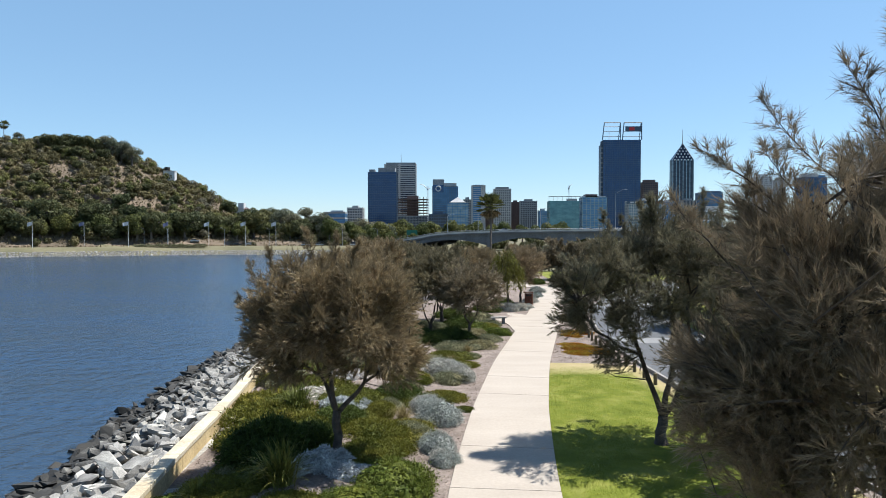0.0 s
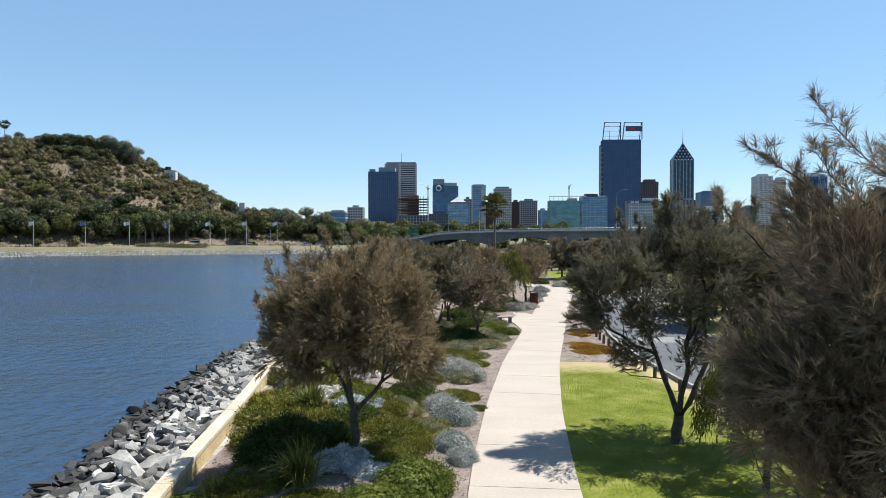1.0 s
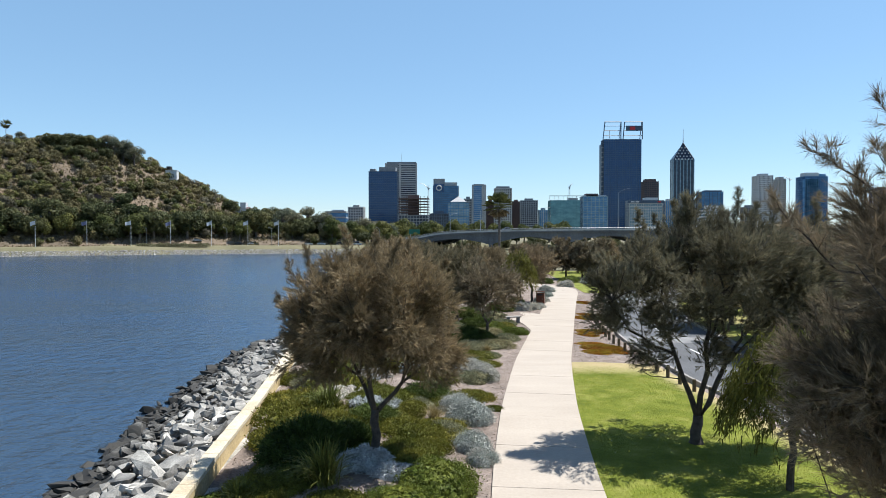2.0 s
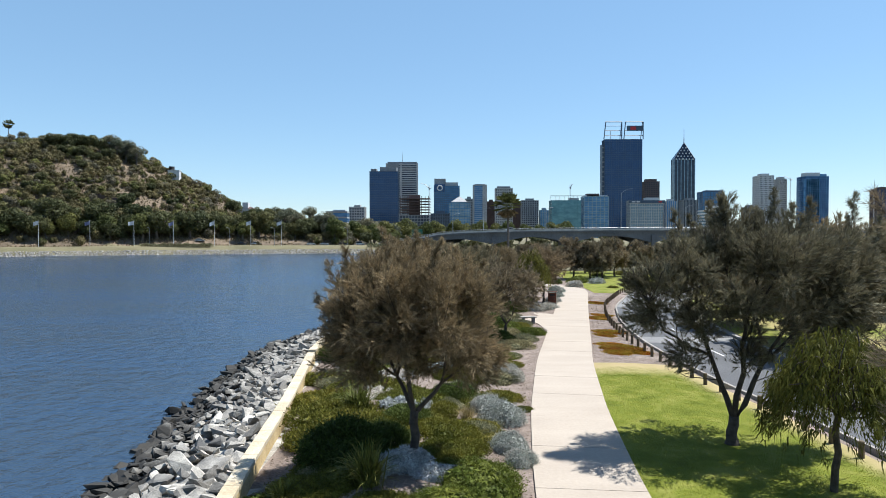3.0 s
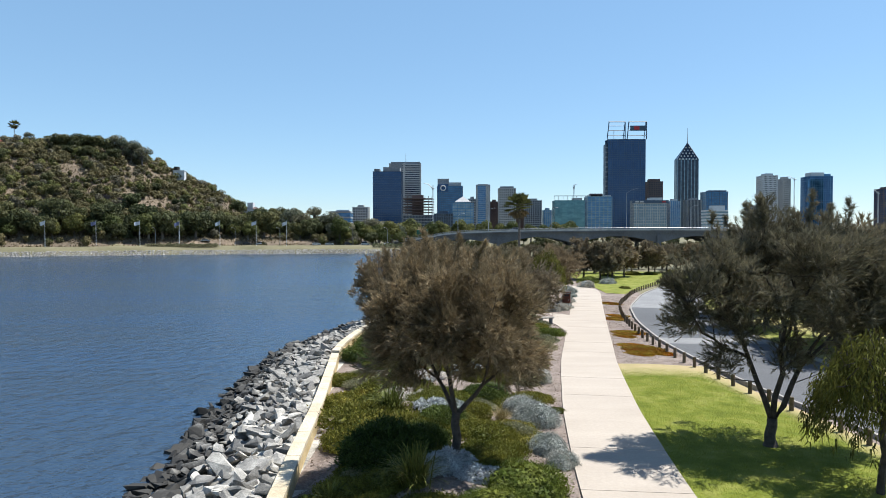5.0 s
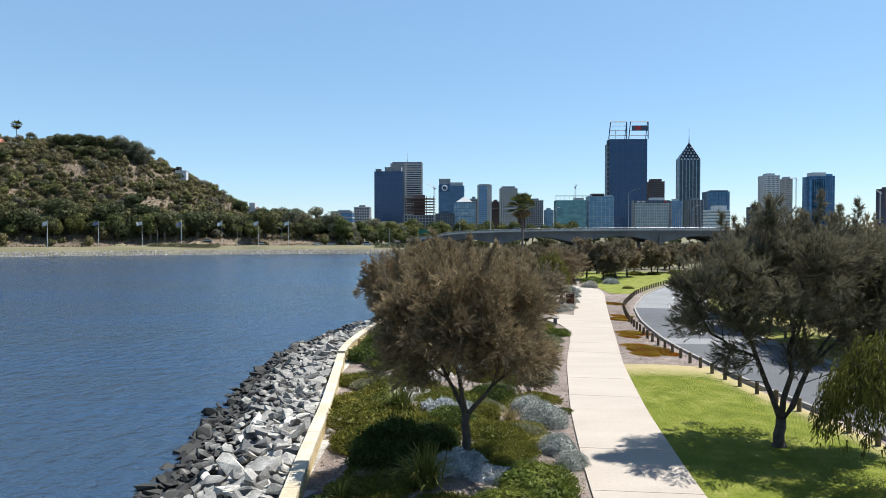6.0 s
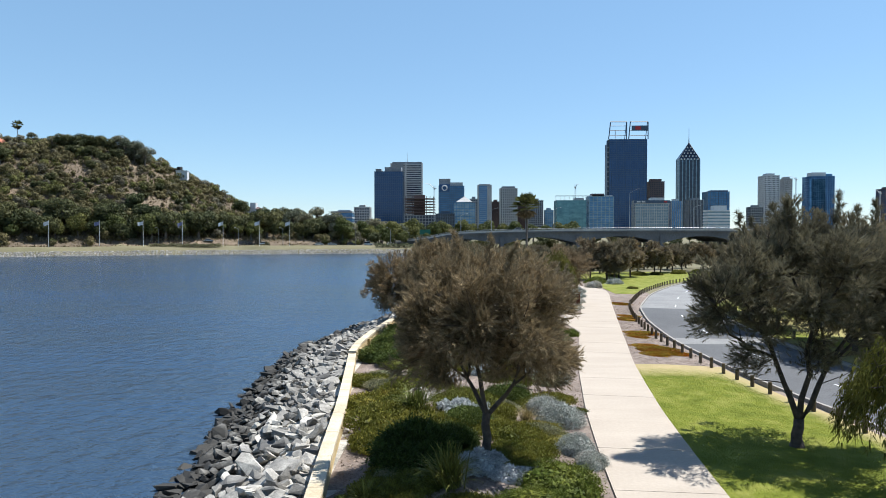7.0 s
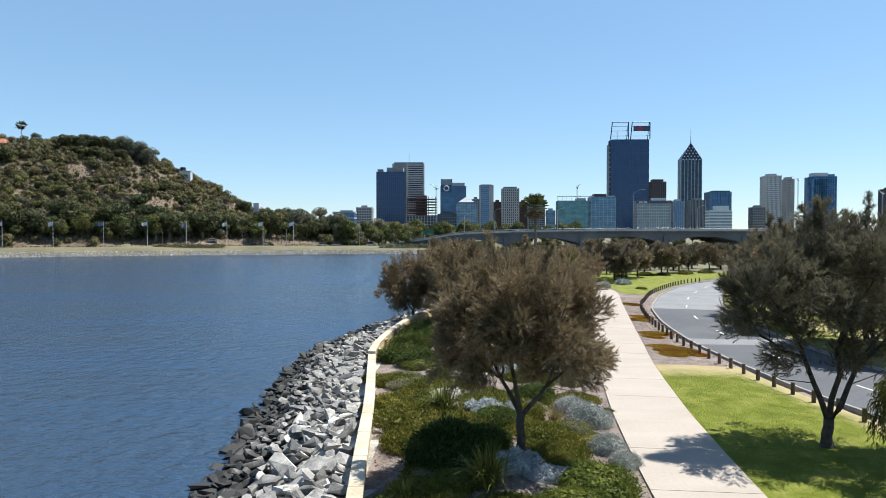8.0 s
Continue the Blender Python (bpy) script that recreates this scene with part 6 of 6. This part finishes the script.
# ---- road bridge ----
def build_bridge():
    b = tagged(new("bridge"), "grey concrete road bridge with haunched girders", "bridge")
    line = spline([(-34, 322, 3.2), (-19, 309, 5.0), (-7, 302, 7.1), (8, 299, 8.0), (38, 298, 8.7), (74, 299, 9.0), (112, 304, 9.0), (160, 316, 8.8), (230, 345, 8.5)], 1.0)
    top = line[:, 2]

    def ring(y0, y1, z0, z1, name, m):
        a, c = offset(line, y0), offset(line, y1)
        p = [np.c_[a[:, :2], top + z0], np.c_[a[:, :2], top + z1], np.c_[c[:, :2], top + z1], np.c_[c[:, :2], top + z0]]
        s = Soup()
        for i in range(4):
            s.strip(p[i], p[(i + 1) % 4])
        part(name, s, m, b)

    ring(0.9, -27.9, -0.55, 0.0, "deck", M["bridge"])
    ring(0.9, 0.6, 0.0, 0.75, "parapet", M["pale_concrete"])
    ring(-27.6, -27.9, 0.0, 0.75, "parapet", M["pale_concrete"])
    # haunched girder: deep at the piers, shallow at mid span
    piers = [15.5, 50.0, 88.0, 126.0]
    x = line[:, 0]
    mid = np.min([np.abs(x - p) for p in piers], axis=0)
    depth = 2.1 + 3.2 * np.clip(1 - mid / 17, 0, 1) ** 1.6
    for o0 in (0.0, -5.2, -10.6, -16.0, -21.4, -26.6):
        a, c = offset(line, o0), offset(line, o0 - 0.6)
        s = Soup()
        s.strip(np.c_[a[:, :2], top - 0.5], np.c_[a[:, :2], top - 0.5 - depth]).strip(np.c_[c[:, :2], top - 0.5 - depth], np.c_[c[:, :2], top - 0.5])
        s.strip(np.c_[a[:, :2], top - 0.5 - depth], np.c_[c[:, :2], top - 0.5 - depth])
        part("girder", s, M["bridge"], b)
    for p in piers:
        i = int(np.argmin(np.abs(x - p)))
        for o in (0.3, -8.0, -16.0, -26.2):
            q = offset(line, o)[i]
            part("pier", Soup().box(q[0] - 0.9, q[0] + 0.9, q[1] - 0.5, q[1] + 0.5, -3.5, top[i] - 2.2), M["bridge"], b)
    rail = offset(line, 0.75)
    for h in (1.0, 1.25):
        part("rail", Soup().tube(np.c_[rail[::3, :2], top[::3] + h], 0.05, 4), M["steel"], b)
    for i in range(0, len(line), 3):
        part("rail_post", Soup().box(rail[i, 0] - 0.04, rail[i, 0] + 0.04, rail[i, 1] - 0.04, rail[i, 1] + 0.04, top[i] + 0.7, top[i] + 1.27), M["steel"], b)
    for px, o, h, arm in ((73.4, 0.4, 18.6, 4.2), (10.3, -12, 11.5, 2.6), (41, -12, 11.0, 2.6), (-6.5, -12, 10.0, 2.6), (110, -12, 12, 2.6)):
        i = int(np.argmin(np.abs(x - px)))
        q = offset(line, o)[i]
        build_lamp(q[0], q[1], top[i], h, arm, "grey steel street lamp on the bridge", r=0.16)
    for px, o, paint, label, van in ((23, -4, "white_paint", "white van crossing the bridge", True), (62, -5, "white_paint", "white car crossing the bridge", False)):
        i = int(np.argmin(np.abs(x - px)))
        q = offset(line, o)[i]
        build_car(q[0], q[1], top[i], 3, paint, label, van)


build_bridge()


# ---- city towers ----
def tower(label, x, y, w, d, h, body, trim=None, floors=0, fins=0, band=0.35, fin=0.18, roof=None, turn=0.0, foot=2.0, name="office_tower"):
    """An office tower: glass body, spandrel bands at each storey, upright fins, roof plant. y is its front."""
    e = tagged(empty(name, (x, y + d / 2, foot), turn), label, "building", "city towers")
    H = h - foot
    part("body", Soup().box(-w / 2, w / 2, -d / 2, d / 2, -1.0, H), M[body], e)
    if floors:
        step = H / floors
        me = Soup().box(-w / 2 - 0.3, w / 2 + 0.3, -d / 2 - 0.3, d / 2 + 0.3, 0, step * band).mesh("spandrel")
        for i in range(1, floors + 1):
            b = obj("spandrel", me, M[trim], e)
            b.location = (0, 0, i * step - step * band)
    if fins:
        step = w / fins
        me = Soup().box(-step * fin, step * fin, -0.55, 0.2, -1.0, H + 0.4).mesh("fin")
        for i in range(fins + 1):
            b = obj("fin", me, M[trim], e)
            b.location = (-w / 2 + i * step, -d / 2, 0)
        n = max(2, int(fins * d / w))
        for sx in (-1, 1):
            for i in range(n + 1):
                b = obj("fin", me, M[trim], e)
                b.location, b.rotation_euler = (sx * w / 2, -d / 2 + d * i / n, 0), (0, 0, sx * math.pi / 2)
    for rx, rw, rh, m in (roof or [(0, 0.5, 4.0, trim or body)]):
        part("roof_plant", Soup().box(rx * w - rw * w / 2, rx * w + rw * w / 2, -d * 0.3, d * 0.3, H, H + rh), M[m], e)
    return e


def crane(x, y, z0, z1, jib, label="pale lattice tower crane over a building site"):
    e = tagged(empty("crane", (x, y, z0)), label, "crane", "tower cranes")
    h = z1 - z0
    mast = Soup()
    for sx in (-0.8, 0.8):
        mast.box(sx - 0.25, sx + 0.25, -0.3, 0.3, 0, h)
    for k in range(int(h / 3)):
        mast.tube([(-0.8, 0, k * 3), (0.8, 0, k * 3 + 3)], 0.16, 4)
    part("mast", mast, M["white_paint"], e)
    part("jib", Soup().tube([(0, 0, h - 5), (jib * 0.5, 0, h + abs(jib) * 0.1), (jib, 0, h + abs(jib) * 0.22)], [0.8, 0.5, 0.3], 4), M["white_paint"], e)
    part("counter_jib", Soup().tube([(0, 0, h - 5), (-jib * 0.28, 0, h - 4)], 0.7, 4), M["white_paint"], e)
    part("cab", Soup().box(-1.2, 1.2, -1.5, 0, h - 7, h - 4.5), M["steel"], e)


tower("low glazed office block with a flat roof", -164.1, 900, 28.8, 20, 39.4, "blue_glass", "grey_concrete", 5, 0, 0.3, roof=[(0.1, 0.6, 2, "pale_concrete")])
tower("pale concrete apartment block with balconies", -143.6, 950, 21.4, 20, 47.3, "dark_glass", "pale_concrete", 12, 6, 0.42, roof=[(0, 0.4, 3, "pale_concrete")])
tower("dark navy glass office tower", -126.1, 1150, 48.8, 30, 118, "navy_glass", "navy_metal", 28, 14, 0.16, 0.07, roof=[(-0.38, 0.2, 5, "grey_concrete"), (0.15, 0.6, 8, "grey_concrete")])
t = tower("tall pale concrete tower with deep window bands", -110.4, 1350, 61.9, 40, 152, "dark_glass", "pale_concrete", 34, 0, 0.5, roof=[(0, 0.98, 5.5, "grey_concrete")])
part("corner_column", Soup().box(-33, -30, -21, -18, -1, 152), M["pale_concrete"], t)
part("corner_column", Soup().box(-4, 0, -21, -19, -1, 152), M["pale_concrete"], t)
part("corner_column", Soup().box(30, 33, -21, -18, -1, 152), M["pale_concrete"], t)
# the tower's shaded side, put in as a greyer concrete panel
part("blank_wall", Soup().box(-30, -6, -20.8, -19, -1, 150), M["grey_concrete"], t, "grey side panel with the shade painted in")
part("mast", Soup().tube([(0, 0, 150), (0, 0, 176)], [0.7, 0.25], 6), M["steel"], t)
t = tower("half-built tower with open brown floors and glazed base", -65.8, 1050, 47.9, 26, 38, "dark_glass", "grey_concrete", 8, 10, 0.18, 0.08, roof=[(0, 0.2, 4, "brown_stone")])
for k in range(7):
    part("floor_slab", Soup().box(-24.4, 24.4, -13, 13, 36 + k * 4.4, 37 + k * 4.4), M["brown_stone"], t, "raw brown floor slab")
    for c in range(9):
        part("column", Soup().box(-23 + c * 5.6, -22.2 + c * 5.6, -12.5, -11.7, 37 + k * 4.4, 40.4 + k * 4.4), M["brown_stone"], t)
part("lift_core", Soup().box(-10, 8, -4, 6, 36, 69), M["brown_stone"], t)
t = tower("blue glass hotel tower with a round roof emblem", -17.2, 1250, 47.9, 30, 100, "blue_glass", "navy_metal", 25, 12, 0.22, 0.1, roof=[(-0.27, 0.45, 14, "grey_concrete"), (0.2, 0.5, 7, "pale_concrete")])
emblem = Soup()
ang = np.linspace(0, 2 * math.pi, 25)
emblem.tube(np.stack((-13 + 4.6 * np.cos(ang), np.full(25, -15.6), 94 + 4.6 * np.sin(ang)), 1), 1.3, 6)
part("emblem", emblem, M["white_paint"], t, "white ring emblem")
part("sign_panel", Soup().box(-23.5, -3, -15.4, -15.1, 87, 101), M["navy_glass"], t)
tower("dark glass podium block", -24.1, 1000, 28.2, 20, 39.5, "dark_glass", "navy_metal", 8, 8, 0.2, 0.1)
t = tower("light blue glass office with a pyramid roof", 5.6, 1050, 33.2, 26, 58, "pale_glass", "blue_glass", 13, 8, 0.2, 0.08, roof=[(0, 0.7, 2, "pale_glass")])
part("pyramid", Soup().add([(-13, -10, 58), (13, -10, 58), (13, 10, 58), (-13, 10, 58), (0, 0, 67)], [(0, 1, 4), (1, 2, 4), (2, 3, 4), (3, 0, 4)]), M["pale_concrete"], t)
tower("slim grey concrete block", 23.9, 1200, 13.2, 14, 72.8, "dark_glass", "grey_concrete", 16, 4, 0.45)
t = tower("pale concrete tower with a blue glass flank", 47.8, 1300, 26.3, 24, 104, "blue_glass", "pale_concrete", 26, 0, 0.25, roof=[(0, 0.8, 3.5, "pale_concrete")])
part("blank_wall", Soup().box(5, 13.8, -12.6, 12, -1, 104), M["pale_concrete"], t)
part("blank_wall", Soup().box(-13.8, -11, -12.6, 12, -1, 104), M["pale_concrete"], t)
tower("brown stone office block", 72.3, 1350, 15.3, 18, 75.3, "brown_stone", "brown_stone", 18, 6, 0.4)
tower("white concrete tower with a window grid", 95.1, 1300, 32.4, 28, 99, "dark_glass", "pale_concrete", 20, 8, 0.4, 0.26, roof=[(0, 0.8, 4, "grey_concrete")])
tower("brown stone office block", 130.2, 1400, 16.4, 18, 77.8, "brown_stone", "brown_stone", 18, 6, 0.4)
tower("grey office block with dark window bands", 152.2, 1350, 33.6, 22, 77.6, "dark_glass", "grey_concrete", 18, 9, 0.4)
tower("small blue glass block", 174.6, 1300, 15.8, 16, 56, "blue_glass", "pale_glass", 12, 4, 0.2)
t = tower("wide teal glass office with a rooftop frame", 175.5, 1050, 45.9, 30, 62, "teal_glass", "teal_glass", 12, 9, 0.12, 0.06, roof=[(0.3, 0.3, 4, "steel")])
for k in range(8):
    part("roof_post", Soup().box(-25 + k * 7.1, -24.5 + k * 7.1, -15, -14.5, 60, 67), M["steel"], t)
part("roof_beam", Soup().box(-25.3, 25.3, -15.2, -14.4, 66.4, 67.4), M["steel"], t)
tower("glass office with pale bands and a white roof slab", 233.5, 1100, 40.2, 28, 71, "blue_glass", "pale_glass", 17, 6, 0.28, 0.1, roof=[(0, 0.98, 2, "white_paint"), (-0.1, 0.5, 5, "brown_stone")])

# the tallest tower, with its open steel crown
t = tower("tallest navy glass tower with an open steel crown", 366.8, 1450, 81.4, 26, 216, "navy_glass", "navy_metal", 46, 16, 0.2, 0.06, roof=[(0, 0.9, 1.0, "navy_metal")])
part("side_core", Soup().box(-45.0, -41.0, -10, 12, -1, 204), M["navy_metal"], t)
for k in range(19):
    part("brace", Soup().box(-45.6, -41.0, -12.4, -10.1, 4 + k * 10.6, 7 + k * 10.6), M["grey_concrete"], t)
for x0, x1 in ((-39.5, -3.5), (4.5, 43.0)):
    lean = 6.0 if x0 < 0 else 5.0
    part("crown_frame", Soup().tube([(x0 - (3.0 if x0 < 0 else 3.5), -13.2, 214), (x0 + lean - 5.0, -13.2, 252)], 1.1, 4), M["navy_metal"], t)
    part("crown_frame", Soup().tube([(x1, -13.2, 214), (x1, -13.2, 252)], 1.1, 4), M["navy_metal"], t)
    for z in (222, 233, 243, 252):
        part("crown_beam", Soup().tube([(x0 - 1.5 + (z - 214) * 0.04, -13.2, z), (x1, -13.2, z)], 0.7 if z < 250 else 1.1, 4), M["navy_metal"], t)
    part("crown_frame", Soup().tube([((x0 + x1) / 2 + 14, -12, 214), ((x0 + x1) / 2 + 18, -12, 252)], 0.8, 4), M["navy_metal"], t)
part("sign_panel", Soup().box(7, 42.5, -14.4, -13.8, 232.5, 243.5), M["navy_metal"], t)
part("sign", Soup().box(15, 27, -14.8, -14.4, 234.5, 241.5), M["red_sign"], t, "red sign bars")
part("mast", Soup().tube([(-25, 0, 214), (-25, 0, 236)], 0.6, 5), M["steel"], t)

tower("brown-grey tower with pale bands", 459.8, 1550, 33.3, 30, 132, "dark_glass", "brown_stone", 28, 8, 0.4, roof=[(0, 0.75, 6, "brown_stone")])
t = tower("low glass office with a roof sign", 331.7, 1150, 56.1, 26, 67, "pale_glass", "pale_concrete", 13, 14, 0.22, 0.1, roof=[(0.2, 0.4, 5, "white_paint")])
part("sign_panel", Soup().box(-31.5, 31.5, -13.9, -13.4, 60, 65), M["navy_metal"], t)
for k, m in ((-26, "white_paint"), (-18, "white_paint"), (20, "red_sign")):
    part("sign", Soup().box(k, k + 6, -14.2, -13.9, 61.2, 63.6), M[m], t, "illegible sign bars")
tower("blue glass office with white fins", 384.2, 1180, 17.3, 20, 67, "blue_glass", "pale_concrete", 0, 5, 0.3, 0.1)

# the pointed tower
t = tower("pointed blue-grey tower with vertical ribs and a spire", 552.1, 1600, 49.1, 22, 190, "dark_glass", "pale_glass", 0, 6, 0.3, 0.13, roof=[(0, 0.3, 1, "dark_glass")])
part("pointed_roof", Soup().add([(-25, -11, 188), (25, -11, 188), (25, 11, 188), (-25, 11, 188), (2, 0, 228)], [(0, 1, 4), (1, 2, 4), (2, 3, 4), (3, 0, 4)]), M["dark_glass"], t)
part("spire", Soup().tube([(2, 0, 226), (2, 0, 240), (2, 0, 263)], [1.4, 0.7, 0.3], 6), M["steel"], t)
part("ridge", Soup().tube([(25, -11, 188), (2, 0, 229)], 0.7, 4), M["steel"], t)
part("ridge", Soup().tube([(-25, -11, 188), (2, 0, 229)], 0.8, 4), M["steel"], t)
for r in range(5):
    for c in range(6 - r):
        f = r / 5.6
        cx, cz = (-21 + c * 8.4 + r * 4.2) * 0.95 + 2 * f, 186 + 40 * f
        part("crown_light", Soup().box(cx - 1.5, cx + 1.5, -11.8 + 10.5 * f, -10.4 + 10.5 * f, cz, cz + 3.2), M["white_paint"], t, "small white crown panel")

tower("grey office block with dark vertical stripes", 443.3, 1250, 26.4, 22, 73, "dark_glass", "grey_concrete", 0, 10, 0.3, 0.2)
tower("blue glass office block", 524.1, 1350, 43.3, 30, 95, "blue_glass", "navy_metal", 20, 8, 0.16, 0.08, roof=[(0.1, 0.8, 3, "navy_metal")])
tower("low white banded office block", 446.6, 1150, 38.1, 22, 50, "pale_glass", "white_paint", 9, 0, 0.45, roof=[(0.1, 0.6, 8, "white_paint")])
tower("white concrete tower with a fine window grid", 702.1, 1500, 31.6, 34, 141, "dark_glass", "white_paint", 32, 11, 0.45, 0.25, roof=[(0, 0.55, 5, "white_paint")])
tower("pale concrete tower with a stepped top", 788.6, 1600, 16.7, 30, 142, "dark_glass", "pale_concrete", 30, 8, 0.45, 0.25, roof=[(0, 0.7, 5, "pale_concrete")])
t = tower("blue glass tower with a white roof sign", 733.5, 1350, 44.9, 36, 126, "navy_glass", "blue_glass", 28, 10, 0.2, 0.1, roof=[(-0.1, 0.6, 8, "white_paint"), (0.35, 0.3, 5, "blue_glass")])
part("bay", Soup().box(-26, 6, -13.2, -18, -1, 118), M["blue_glass"], t)
tower("low dark office block", 579.4, 1300, 23.1, 20, 61.5, "dark_glass", "grey_concrete", 12, 6, 0.3)
tower("brown and blue office tower", 904.6, 1400, 30.5, 30, 104, "navy_glass", "brown_stone", 22, 10, 0.25, 0.15)
crane(-41.7, 1035, 4, 85, -14)
crane(194.0, 1120, 60, 92, 6)
crane(765.4, 1520, 60, 138, -18)
crane(816.0, 1300, 30, 92, -12)

# house roof and lookout box on the hill
e = tagged(empty("house", (-247, 338, 49.4)), "house with an orange tiled roof in the hill's trees", "house")
part("wall", Soup().box(-8, 8, -4, 4, -6, 5), M["pale_concrete"], e)
part("roof", Soup().add([(-9, -5, 5), (9, -5, 5), (9, 5, 5), (-9, 5, 5), (-5, 0, 8), (5, 0, 8)], [(0, 1, 5), (0, 5, 4), (1, 2, 5), (2, 3, 4), (2, 4, 5), (3, 0, 4)]), M["roof_tile"], e)
e = tagged(empty("lookout", (-159.5, 368, z_at(-159.5, 368))), "white lookout building with a dark tank above the scrub", "building")
top = 45.2 - z_at(-159.5, 368)
part("wall", Soup().box(-2.6, 3.6, -1.5, 1.5, -1, top - 2.4), M["white_paint"], e)
part("parapet", Soup().box(-2.8, 3.8, -1.7, 1.7, top - 2.4, top - 2.1), M["white_paint"], e)
part("post", Soup().box(-1.6, -0.6, -0.4, 0.4, top - 2.1, top - 1.6), M["white_paint"], e)
part("tank", Soup().tube([(-1.1, 0, top - 1.7), (-1.1, 0, top)], 1.5, 12), M["rubber"], e, "dark round tank")
e = tagged(empty("house", (-122.5, 380, z_at(-122.5, 380))), "white flat-roofed house among the trees on the ridge", "house")
top = 25.6 - z_at(-122.5, 380)
part("wall", Soup().box(-1.6, 1.6, -2, 2, -1, top), M["white_paint"], e)
part("wing", Soup().box(-7.0, 4.0, -1.5, 2.5, -1, top - 3.6), M["pale_concrete"], e, "lower pale wing")
part("roof", Soup().add([(-7.6, -2.2, top - 3.6), (4.4, -2.2, top - 3.6), (4.4, 3.2, top - 3.6), (-7.6, 3.2, top - 3.6), (-6, 0.5, top - 2.4), (3, 0.5, top - 2.4)], [(0, 1, 5), (0, 5, 4), (1, 2, 5), (2, 3, 4), (2, 4, 5), (3, 0, 4)]), M["brown_stone"], e)
e = tagged(new("retaining_wall"), "dark stone retaining wall on the hill slope", "wall", kind="structure")
for i in range(7):
    x = -176.5 + i * 1.9
    y = 316.0 - 0.25 * i
    part("block", Soup().box(x, x + 1.88, y, y + 0.6, z_at(x, y) - 1.5, 27.0 - 0.42 * i), M["brown_stone"], e)
e = tagged(empty("road_sign", (-20, 318, 3)), "large green road direction sign near the bridge", "road sign")
part("panel", Soup().box(-2.6, 2.6, -0.1, 0.1, 4.2, 6.6), M["green_sign"], e)
for sx in (-2, 2):
    part("post", Soup().box(sx - 0.12, sx + 0.12, 0.1, 0.34, -2, 6.7), M["steel"], e)

# ---- pieces of the wall and the rock bank ----
build_wall()
build_riprap()
